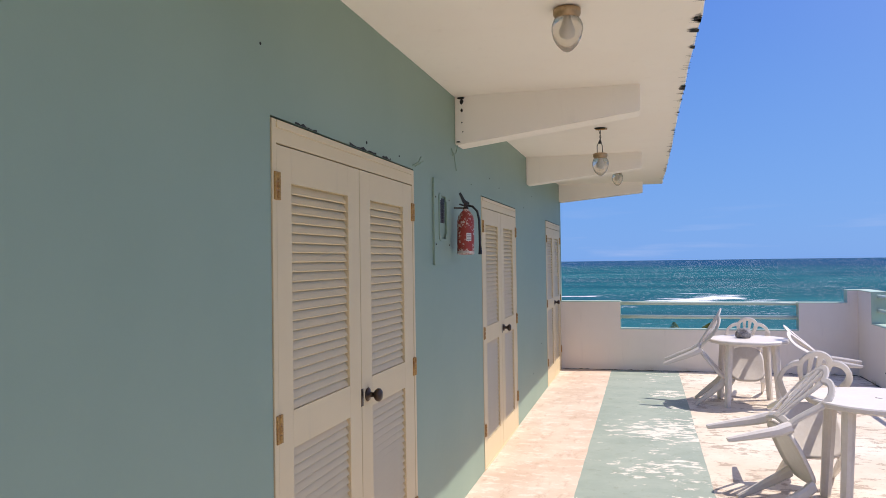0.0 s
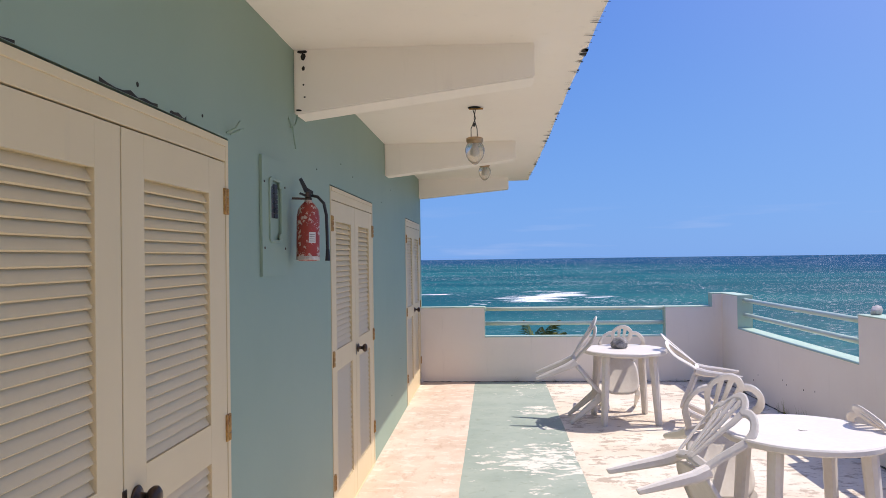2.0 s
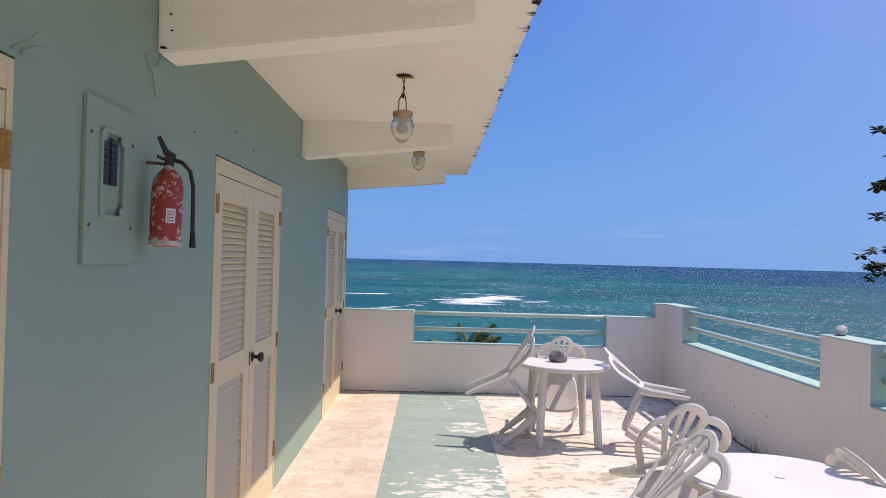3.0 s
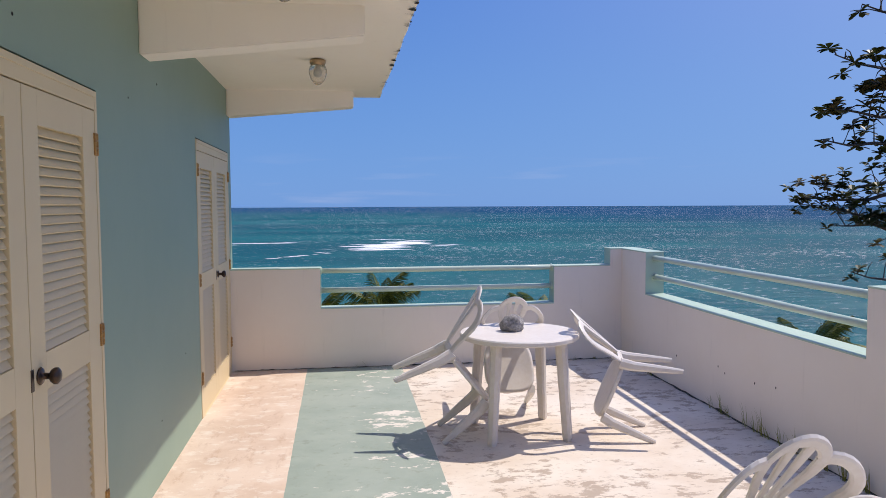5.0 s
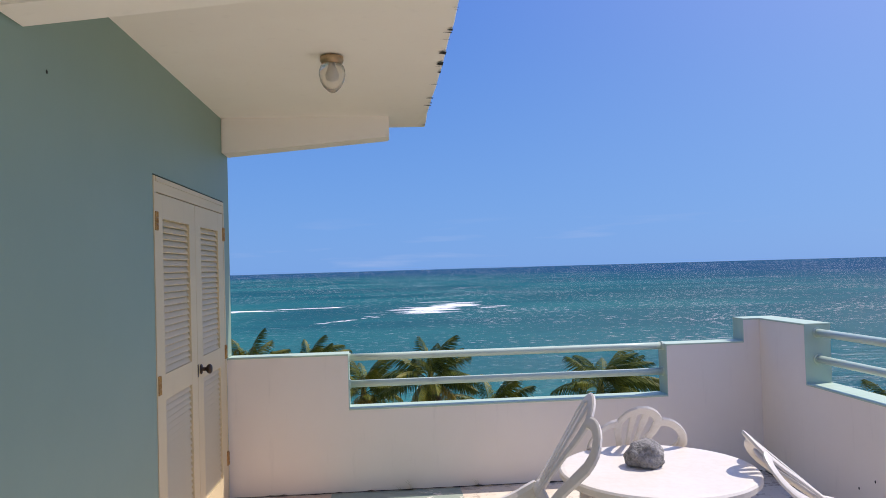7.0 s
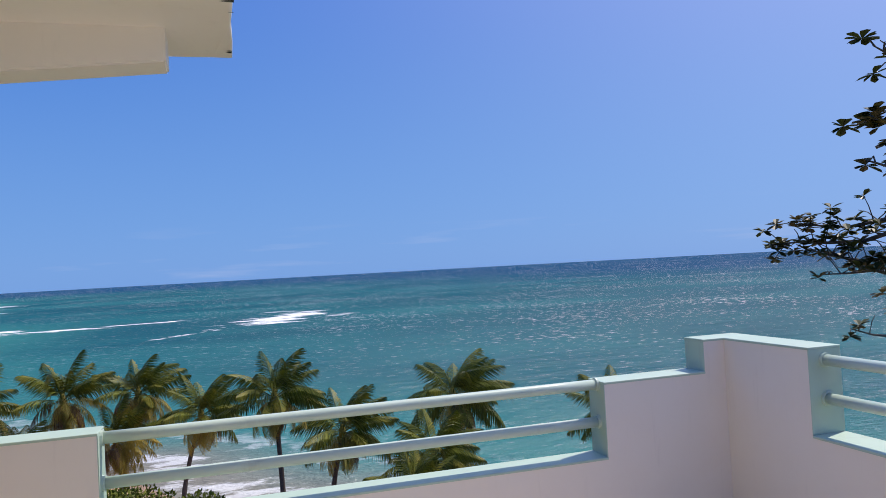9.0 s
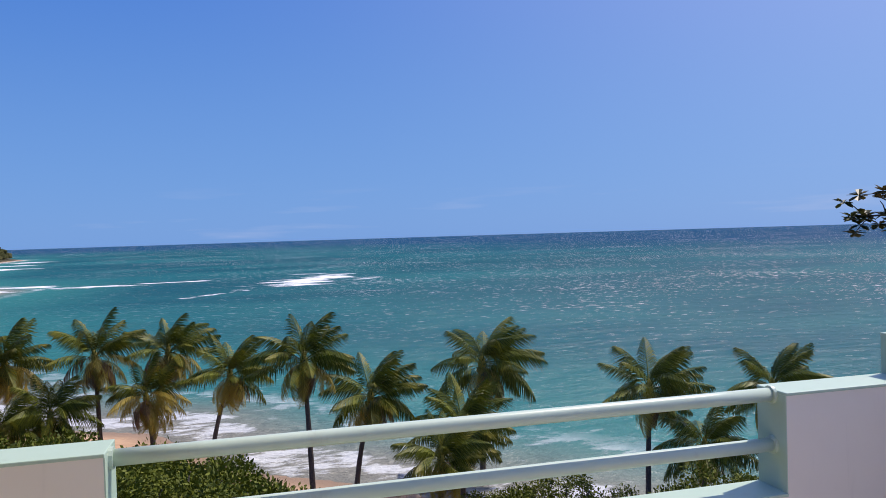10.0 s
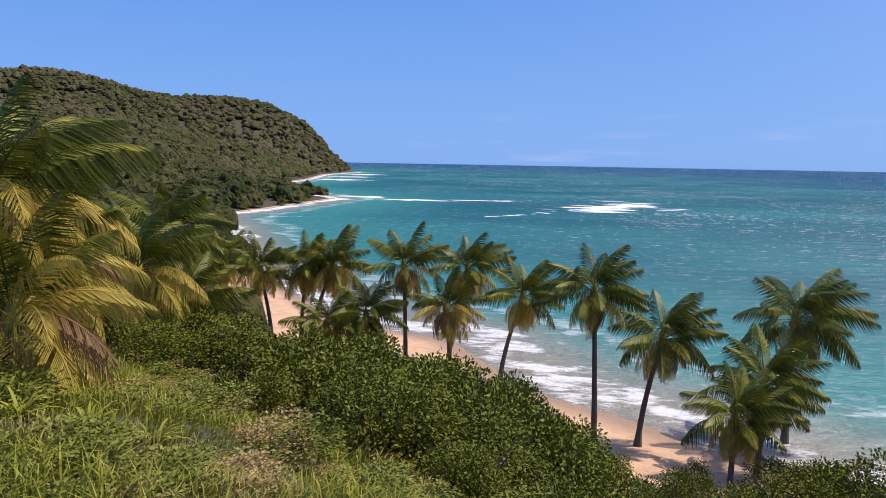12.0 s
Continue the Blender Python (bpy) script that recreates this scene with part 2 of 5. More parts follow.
def floor_material():
    """Concrete terrace floor: a cream walk beside the wall, a worn green stripe, bleached flaking paint beyond."""
    m, t, b = nodes_of("terrace_floor", 0.75)
    v = coords(t)
    sep = t.nodes.new("ShaderNodeSeparateXYZ")
    t.links.new(v, sep.inputs[0])
    wob = calc(t, "MULTIPLY", calc(t, "SUBTRACT", noise_of(t, v, 2.0), 0.5), 0.02)
    x = calc(t, "ADD", sep.outputs[0], wob)
    green = calc(t, "MULTIPLY", calc(t, "GREATER_THAN", x, 0.705), calc(t, "LESS_THAN", x, 1.615))
    flake = noise_of(t, v, 6.0, 9.0, 0.74, (1.0, 1.7, 1.0))
    big = noise_of(t, v, 0.9, 3.0)
    walk_c = blend(t, ramp(t, noise_of(t, v, 1.7, 6.0), 0.35, 0.7), (0.68, 0.55, 0.44), (0.56, 0.415, 0.31))
    walk_c = blend(t, calc(t, "MULTIPLY", ramp(t, noise_of(t, v, 5.0, 8.0, 0.7, (2.0, 0.7, 1.0)), 0.52, 0.66), 0.6), walk_c, (0.46, 0.31, 0.22))
    walk_c = blend(t, calc(t, "MULTIPLY", ramp(t, flake, 0.52, 0.6), 0.6), walk_c, (0.72, 0.65, 0.56))
    walk_c = blend(t, calc(t, "MULTIPLY", ramp(t, noise_of(t, v, 26.0, 5.0, 0.7), 0.60, 0.70), 0.45), walk_c, (0.36, 0.26, 0.19))
    edge = calc(t, "MULTIPLY", ramp(t, x, 1.0, 1.6), 0.055)
    worn = None
    for px, py, pr in ((1.38, 6.4, 0.75), (1.42, 8.25, 0.42), (1.2, 5.1, 0.5), (1.45, 7.3, 0.3), (1.15, 3.6, 0.6)):
        far = t.nodes.new("ShaderNodeVectorMath")
        far.operation = "DISTANCE"
        far.inputs[1].default_value = (px, py, 0)
        t.links.new(v, far.inputs[0])
        one = calc(t, "MULTIPLY", ramp(t, far.outputs["Value"], pr, pr * 0.2), 0.10)
        worn = one if worn is None else calc(t, "MAXIMUM", worn, one)
    edge = calc(t, "ADD", edge, worn)
    wear = ramp(t, calc(t, "ADD", calc(t, "ADD", flake, calc(t, "MULTIPLY", big, 0.35)), edge), 0.80, 0.82)
    green_c = blend(t, ramp(t, noise_of(t, v, 2.2, 6.0), 0.3, 0.7), (0.27, 0.325, 0.275), (0.335, 0.385, 0.33))
    green_c = blend(t, calc(t, "MULTIPLY", ramp(t, noise_of(t, v, 11.0, 7.0, 0.7), 0.54, 0.68), 0.5), green_c, (0.22, 0.25, 0.19))
    green_c = blend(t, wear, green_c, (0.68, 0.64, 0.57))
    pale = blend(t, ramp(t, noise_of(t, v, 1.4, 5.0), 0.35, 0.65), (0.72, 0.65, 0.55), (0.64, 0.54, 0.43))
    spots = ramp(t, calc(t, "ADD", flake, calc(t, "MULTIPLY", noise_of(t, v, 1.6, 4.0), 0.4)), 0.735, 0.78)
    pale = blend(t, calc(t, "MULTIPLY", spots, 0.8), pale, (0.36, 0.28, 0.21))
    pale = blend(t, calc(t, "MULTIPLY", ramp(t, noise_of(t, v, 17.0, 7.0, 0.72, (1.0, 1.6, 1.0)), 0.55, 0.68), 0.55), pale, (0.44, 0.35, 0.26))
    col = blend(t, calc(t, "GREATER_THAN", x, 1.615), walk_c, pale)
    col = blend(t, green, col, green_c)
    t.links.new(col, b.inputs["Base Color"])
    bump_of(t, b, calc(t, "ADD", flake, calc(t, "MULTIPLY", noise_of(t, v, 120.0), 0.3)), 0.35, 0.006)
    return m


M_FLOOR = floor_material()


def ground_material():
    """Sand by the shore, litter and green cover further up."""
    m, t, b = nodes_of("ground", 0.95)
    v = coords(t)
    at = t.nodes.new("ShaderNodeAttribute")
    at.attribute_name = "inland"
    s = calc(t, "ADD", at.outputs["Fac"], calc(t, "MULTIPLY", calc(t, "SUBTRACT", noise_of(t, v, 0.12), 0.5), 6.0))
    sand = blend(t, ramp(t, noise_of(t, v, 0.8), 0.3, 0.7), (0.56, 0.36, 0.21), (0.46, 0.28, 0.16))
    sand = blend(t, ramp(t, at.outputs["Fac"], 4.0, 0.5), sand, (0.27, 0.18, 0.115))
    cover = blend(t, ramp(t, noise_of(t, v, 0.5, 6.0), 0.35, 0.65), (0.036, 0.040, 0.012), (0.062, 0.050, 0.022))
    t.links.new(blend(t, ramp(t, s, 13.0, 19.0), sand, cover), b.inputs["Base Color"])
    bump_of(t, b, noise_of(t, v, 1.2, 8.0), 0.6, 0.3)
    return m


M_GROUND = ground_material()


def water_material():
    m, t, b = nodes_of("sea_water", 0.5, spec=0.0)
    b.inputs["IOR"].default_value = 1.33
    v = coords(t)
    at = t.nodes.new("ShaderNodeAttribute")
    at.attribute_name = "offshore"
    reef = t.nodes.new("ShaderNodeAttribute")
    reef.attribute_name = "surf"
    off = at.outputs["Fac"]
    wide = noise_of(t, v, 0.006, 5.0, 0.6, (0.7, 1.6, 1.0))
    deep = blend(t, ramp(t, wide, 0.38, 0.64), (0.010, 0.086, 0.112), (0.016, 0.130, 0.146))
    far = blend(t, ramp(t, off, 150.0, 900.0), deep, (0.010, 0.062, 0.130))
    col = blend(t, ramp(t, off, 70.0, 8.0), far, (0.032, 0.185, 0.175))
    col = blend(t, ramp(t, off, 18.0, 3.0), col, (0.22, 0.215, 0.175))
    # breaking water: small caps everywhere, surf over the reefs and along the beach
    caps = ramp(t, calc(t, "ADD", noise_of(t, v, 0.6, 7.0, 0.66, (0.5, 1.2, 1.0)), calc(t, "MULTIPLY", noise_of(t, v, 0.02, 3.0), 0.25)), 0.735, 0.785)
    # fine white flecks: small caps, and sun glints painted into the colour
    cap_glint = ramp(t, calc(t, "ADD", noise_of(t, v, 1.5, 6.0, 0.7, (0.28, 1.0, 1.0)), calc(t, "MULTIPLY", noise_of(t, v, 0.012, 3.0), 0.22)), 0.725, 0.765)
    caps = calc(t, "MULTIPLY", calc(t, "MAXIMUM", caps, cap_glint), calc(t, "ADD", calc(t, "MULTIPLY", ramp(t, off, 30.0, 170.0), 0.8), 0.2))
    lace = noise_of(t, v, 0.35, 9.0, 0.7, (0.6, 1.3, 1.0))
    surf = ramp(t, calc(t, "ADD", calc(t, "MULTIPLY", reef.outputs["Fac"], 0.8), calc(t, "MULTIPLY", calc(t, "SUBTRACT", noise_of(t, v, 0.13, 9.0, 0.72, (0.30, 1.0, 1.0)), 0.5), 3.2)), 0.58, 0.78)
    wavy = calc(t, "ADD", off, calc(t, "MULTIPLY", calc(t, "SUBTRACT", noise_of(t, v, 0.07, 4.0), 0.5), 16.0))
    band = t.nodes.new("ShaderNodeMath")
    band.operation = "SINE"
    t.links.new(calc(t, "MULTIPLY", wavy, 0.5), band.inputs[0])
    shore = calc(t, "MULTIPLY", ramp(t, wavy, 20.0, 7.0), ramp(t, calc(t, "ADD", calc(t, "MULTIPLY", band.outputs[0], 0.14), lace), 0.545, 0.66))
    shore = calc(t, "MULTIPLY", shore, 0.6)
    foam = calc(t, "MINIMUM", calc(t, "ADD", calc(t, "ADD", calc(t, "MULTIPLY", caps, 0.75), surf), shore), 1.0)
    t.links.new(blend(t, foam, col, (0.85, 0.87, 0.87)), b.inputs["Base Color"])
    h1 = noise_of(t, v, 0.16, 7.0, 0.62, (0.5, 1.4, 1.0))
    h2 = noise_of(t, v, 1.1, 5.0, 0.6, (0.7, 1.3, 1.0))
    bump_of(t, b, calc(t, "ADD", h1, calc(t, "MULTIPLY", h2, 0.22)), 0.9, 2.2)
    shine = node(t, "ShaderNodeBsdfGlossy", Roughness=0.22)
    t.links.new(b.inputs["Normal"].links[0].from_socket, shine.inputs["Normal"])
    both = t.nodes.new("ShaderNodeMixShader")
    t.links.new(calc(t, "MULTIPLY", calc(t, "SUBTRACT", 1.0, foam), 0.055), both.inputs[0])
    t.links.new(b.outputs[0], both.inputs[1])
    t.links.new(shine.outputs[0], both.inputs[2])
    t.links.new(both.outputs[0], t.nodes["Material Output"].inputs["Surface"])
    return m


M_WATER = water_material()


# ---- mesh helpers ----
def mesh_object(name, verts, faces, material, parent=None, smooth=False):
    me = bpy.data.meshes.new(name)
    me.from_pydata([tuple(map(float, p)) for p in verts], [], [tuple(map(int, f)) for f in faces])
    me.materials.append(material)
    if smooth:
        me.polygons.foreach_set("use_smooth", [True] * len(me.polygons))
    ob = new(name, me)
    if parent:
        ob.parent = parent
    return ob


def part(name, bm, material, parent=None, label="", smooth=False):
    bmesh.ops.recalc_face_normals(bm, faces=bm.faces)
    me = bpy.data.meshes.new(name)
    bm.to_mesh(me)
    bm.free()
    me.materials.append(material)
    if smooth:
        me.polygons.foreach_set("use_smooth", [True] * len(me.polygons))
    ob = new(name, me)
    if parent:
        ob.parent = parent
    if label:
        ob["label"] = label
    return ob


def thing(name, label, category, m=None, group="", kind=""):
    ob = new(name)
    ob.empty_display_size = 0.2
    if m is not None:
        ob.matrix_basis = m
    return tagged(ob, label, category, group, kind)


def twin(ob, m, parent):
    """Another piece on the same mesh."""
    o = new(ob.name.split(".")[0], ob.data)
    o.parent = parent
    o.matrix_basis = m
    return o


def box(x0, x1, y0, y1, z0, z1, bevel=0.0, bm=None, segments=2):
    bm = bm or bmesh.new()
    made = bmesh.ops.create_cube(bm, size=1.0, matrix=Matrix.LocRotScale(((x0 + x1) / 2, (y0 + y1) / 2, (z0 + z1) / 2), None, (x1 - x0, y1 - y0, z1 - z0)))
    if bevel:
        edges = list({e for v in made["verts"] for e in v.link_edges})
        bmesh.ops.bevel(bm, geom=edges, offset=bevel, segments=segments, affect="EDGES", profile=0.5)
    return bm


def lathe(profile, n=24, bm=None, at=(0, 0, 0)):
    """Turn a list of (radius, height) round the z axis."""
    bm = bm or bmesh.new()
    rings = []
    for r, z in profile:
        rings.append([bm.verts.new((at[0] + r * math.cos(2 * math.pi * i / n), at[1] + r * math.sin(2 * math.pi * i / n), at[2] + z)) for i in range(n)])
    for a, b in zip(rings, rings[1:]):
        for i in range(n):
            bm.faces.new((a[i], a[(i + 1) % n], b[(i + 1) % n], b[i]))
    bm.faces.new(rings[0])
    bm.faces.new(rings[-1])
    return bm


def tube(points, radii, n=10, bm=None):
    """A round bar along points; radii: one number or one for each point."""
    bm = bm or bmesh.new()
    pts = [Vector(p) for p in points]
    if isinstance(radii, (int, float)):
        radii = [radii] * len(pts)
    rings = []
    for i, p in enumerate(pts):
        d = (pts[min(i + 1, len(pts) - 1)] - pts[max(i - 1, 0)]).normalized()
        side = d.cross(Vector((0, 0, 1)) if abs(d.z) < 0.9 else Vector((1, 0, 0))).normalized()
        up = side.cross(d)
        rings.append([bm.verts.new(p + radii[i] * (math.cos(2 * math.pi * k / n) * side + math.sin(2 * math.pi * k / n) * up)) for k in range(n)])
    for a, b in zip(rings, rings[1:]):
        for k in range(n):
            bm.faces.new((a[k], a[(k + 1) % n], b[(k + 1) % n], b[k]))
    bm.faces.new(rings[0])
    bm.faces.new(rings[-1])
    return bm


def prism(section, axis, lo, hi, bm=None):
    """Extrude a closed outline along an axis: section holds the other two coordinates in order."""
    bm = bm or bmesh.new()

    def place(u, v, w):
        return {"x": (w, u, v), "y": (u, w, v), "z": (u, v, w)}[axis]
    a = [bm.verts.new(place(u, v, lo)) for u, v in section]
    b = [bm.verts.new(place(u, v, hi)) for u, v in section]
    bm.faces.new(a)
    bm.faces.new(b)
    for i in range(len(a)):
        j = (i + 1) % len(a)
        bm.faces.new((a[i], a[j], b[j], b[i]))
    return bm


def ribbon(path, width, thick, place, bm=None):
    """A flat bar of some thickness along a path (u, v); place maps (u, v, depth) into space."""
    bm = bm or bmesh.new()
    rows = []
    for i, (u, v) in enumerate(path):
        a, b = path[max(i - 1, 0)], path[min(i + 1, len(path) - 1)]
        du, dv = b[0] - a[0], b[1] - a[1]
        s = math.hypot(du, dv) or 1.0
        w = width[i] if isinstance(width, list) else width
        nu, nv = -dv / s * w / 2, du / s * w / 2
        k = 0.6
        rows.append([bm.verts.new(place(u + nu * e, v + nv * e, d)) for e, d in
                     ((1, -thick * k / 2), (1, thick * k / 2), (k, thick / 2), (-k, thick / 2), (-1, thick * k / 2), (-1, -thick * k / 2), (-k, -thick / 2), (k, -thick / 2))])
    for a, b in zip(rows, rows[1:]):
        for k in range(8):
            bm.faces.new((a[k], a[(k + 1) % 8], b[(k + 1) % 8], b[k]))
    bm.faces.new(rows[0])
    bm.faces.new(rows[-1])
    return bm


def structure(name, bm, material, label, category):
    return tagged(part(name, bm, material), label, category, kind="structure")


# ---- the terrace ----
Y0, Y1 = -4.0, 10.0          # back of the terrace and inner face of the sea-side parapet
SEA_Y = 10.16                # outer face of that parapet
RIGHT, RIGHT_OUT = 3.88, 4.06
SOFFIT = 2.665
ROOF_X, ROOF_Y = 1.452, 10.40
DOORS = ((1.42, 2.985), (4.67, 6.205), (8.42, 9.985))

structure("floor", box(-0.02, RIGHT_OUT, Y0, SEA_Y, -0.2, 0.0), M_FLOOR, "worn painted concrete terrace floor with a green stripe", "floor")


def house_wall():
    """Teal wall with three doorways cut through it."""
    outline = [(Y0 - 0.15, SOFFIT), (Y0 - 0.15, -0.2)]
    for a, b in DOORS:
        outline += [(a, -0.2), (a, 2.08), (b, 2.08), (b, -0.2)]
    outline += [(SEA_Y, -0.2), (SEA_Y, SOFFIT)]
    bm = prism(outline, "x", -0.15, 0.0)
    return structure("wall_house", bm, M_TEAL, "sea-green painted plaster wall with three louvred doorways", "wall")


house_wall()
structure("wall_behind", box(0.0, RIGHT_OUT, Y0 - 0.15, Y0, -0.2, 2.66), M_WHITE, "white rendered wall closing the terrace", "wall")
structure("wall_inside", box(-3.2, -3.05, Y0 - 0.15, SEA_Y, -3.4, 2.66), M_WHITE, "white inner wall of the house", "wall")
structure("wall_gable", box(-3.05, -0.15, SEA_Y - 0.15, SEA_Y, -0.2, 2.66), M_TEAL, "sea-green end wall of the house", "wall")
structure("floor_inside", box(-3.05, -0.15, Y0, SEA_Y - 0.15, -0.2, 0.0), M_GRIME, "dark floor inside the house", "floor")
structure("wall_lower", box(-3.05, RIGHT_OUT - 0.02, Y0, SEA_Y - 0.02, -3.6, -0.2), M_WHITE, "white storey under the terrace", "wall")


def eave(y):
    """The slab's outer edge: it bows out a little over the last bay."""
    k = min(max((y - 5.4) / 4.9, 0.0), 1.0)
    return ROOF_X + 0.010 * math.sin(math.pi * k) ** 0.8


def roof():
    bm = box(-3.3, ROOF_X, Y0 - 0.3, ROOF_Y, SOFFIT, SOFFIT + 0.13, 0.008)
    bmesh.ops.subdivide_edges(bm, edges=[e for e in bm.edges if e.calc_length() > 3], cuts=60)
    for v in bm.verts:
        if v.co.x > 1.3:
            v.co.x += eave(v.co.y) - ROOF_X +  0.012 * noise.noise(v.co * 3.0)
            v.co.z += 0.006 * noise.noise(v.co * 5.0 + Vector((9, 0, 0)))
    return structure("ceiling", bm, M_CEIL, "white painted concrete roof slab with flaking edge", "ceiling")


roof()


def beams():
    for y, root, tip in ((0.87, 2.345, 2.495), (3.90, 2.345, 2.495), (6.93, 2.375, 2.505), (9.965, 2.415, 2.52)):
        thick = 0.2
        bm = prism([(0.0, root), (1.178, tip), (1.178, SOFFIT + 0.03), (0.0, SOFFIT + 0.03)], "y", y, y + thick)
        bmesh.ops.bevel(bm, geom=[e for e in bm.edges], offset=0.008, segments=2, affect="EDGES")
        structure("roof_beam", bm, M_CEIL, "white tapered concrete beam under the roof slab", "beam")


beams()


def chip_marks():
    """Spalled patches along the slab's edge and at the first beam: shallow dark scars."""
    rng = random.Random(4)
    bm = bmesh.new()
    for i in range(95):
        y = 1.2 + 9.1 * rng.random()
        w, d = rng.choice((rng.uniform(0.004, 0.010), rng.uniform(0.006, 0.016), rng.uniform(0.02, 0.07))), rng.uniform(0.012, 0.075)
        pts = [(eave(y) + 0.002 - d * (0.5 + 0.5 * rng.random()) * math.sin(math.pi * j / 7), y - w / 2 + w * j / 7) for j in range(8)]
        vs = [bm.verts.new((px, py, SOFFIT - 0.007)) for px, py in pts]
        bm.faces.new(vs)
    for y0 in (3.897,):
        for dx, z, w, h in ((0.045, 2.652, 0.028, 0.010), (0.05, 2.63, 0.012, 0.022), (0.05, 2.57, 0.008, 0.014), (0.025, 2.365, 0.018, 0.006), (0.05, 2.49, 0.005, 0.006), (0.055, 2.43, 0.006, 0.005)):
            vs = [bm.verts.new((dx + w * (0.7 + 0.5 * rng.random()) * math.cos(a * 0.785), y0 - 0.002, z + h * (0.6 + 0.5 * rng.random()) * math.sin(a * 0.785))) for a in range(8)]
            bm.faces.new(vs)
    return tagged(part("spalling", bm, M_DARK), "dark chipped patches on the slab edge", "damage", kind="structure")


chip_marks()


def parapets():
    t = 0.012
    # sea side: low sill between two higher shoulders
    bm = prism([(0.0, -0.2), (RIGHT_OUT, -0.2), (RIGHT_OUT, 1.132 - t), (3.757, 1.132 - t), (3.757, 0.965 - t), (3.168, 0.965 - t), (3.168, 0.592 - t), (0.841, 0.592 - t), (0.841, 0.98 - t), (0.0, 0.98 - t)], "y", Y1, SEA_Y)
    structure("wall_parapet_sea", bm, M_WHITE, "white rendered parapet wall with stained foot", "wall")
    posts = ((9.415, Y1), (5.86, 6.472), (2.30, 2.915), (-1.25, -0.64), (Y0, -3.7))
    outline = [(Y0, -0.2), (Y1, -0.2)]
    for a, b in posts:
        outline += [(b, 0.737 - t)] * (b < Y1) + [(b, 1.132 - t), (a, 1.132 - t)] + [(a, 0.737 - t)] * (a > Y0)
    bm = prism(outline, "x", RIGHT, RIGHT_OUT)
    structure("wall_parapet_side", bm, M_WHITE, "white rendered side parapet wall with openings", "wall")
    # painted caps and reveals
    bm = bmesh.new()
    e = 0.004
    box(-0.0, 0.841 + e, Y1 - e, SEA_Y + e, 0.98 - t, 0.98, 0.003, bm)
    box(0.841, 3.168, Y1 - e, SEA_Y + e, 0.592 - t, 0.592, 0.003, bm)
    box(3.168 - e, 3.757, Y1 - e, SEA_Y + e, 0.965 - t, 0.965, 0.003, bm)
    box(3.757 - e, RIGHT_OUT + e, Y1 - e, SEA_Y + e, 1.132 - t, 1.132, 0.003, bm)
    box(0.841, 0.841 + e, Y1 + 0.001, SEA_Y, 0.592, 0.98 - t, bm=bm)
    box(3.168 - e, 3.168, Y1 + 0.001, SEA_Y, 0.592, 0.965 - t, bm=bm)
    box(3.757 - e, 3.757, Y1 + 0.001, SEA_Y, 0.965, 1.132 - t, bm=bm)
    for a, b in posts:
        top = b if b < Y1 else Y1 - e
        box(RIGHT - e, RIGHT_OUT + e, a - e, top + (e if b < Y1 else 0), 1.132 - t, 1.132, 0.003, bm)
        box(RIGHT + 0.001, RIGHT_OUT, a - e, a, 0.737, 1.132 - t, bm=bm)
        if b < Y1:
            box(RIGHT + 0.001, RIGHT_OUT, b, b + e, 0.737, 1.132 - t, bm=bm)
    for (a, _), (_, b) in zip(posts, posts[1:]):
        box(RIGHT - e, RIGHT_OUT + e, b + e, a - e, 0.737 - t, 0.737, 0.003, bm)
    structure("trim_parapet", bm, M_AQUA, "pale aqua painted parapet tops and reveals", "trim")
    return posts


POSTS = parapets()


def railing(a, b, heights):
    rail = thing("railing", "pale green painted tubular metal railing in the parapet opening", "railing", group="parapet railings")
    a, b = Vector(a), Vector(b)
    for z in heights:
        up = Vector((0, 0, z))
        pts = [a.lerp(b, i / 8) + up for i in range(9)]
        part("rail", tube(pts, 0.026, 14), M_RAIL, rail, smooth=True)
        for end, other in ((a, b), (b, a)):
            d = (other - end).normalized()
            part("socket", tube([end + up, end + up + d * 0.012], 0.034, 14), M_RAIL, rail)
    return rail


railing((0.845, 10.075, 0), (3.164, 10.075, 0), (0.945, 0.755))
for (a, _), (_, b) in zip(POSTS, POSTS[1:]):
    railing((3.97, a - 0.004, 0), (3.97, b + 0.004, 0), (1.07, 0.895))


# ---- doors ----
def slat_mesh(width):
    return prism([(-0.009, 0.019), (-0.005, 0.0225), (0.015, -0.0145), (0.010, -0.0185)], "y", 0.0, width)


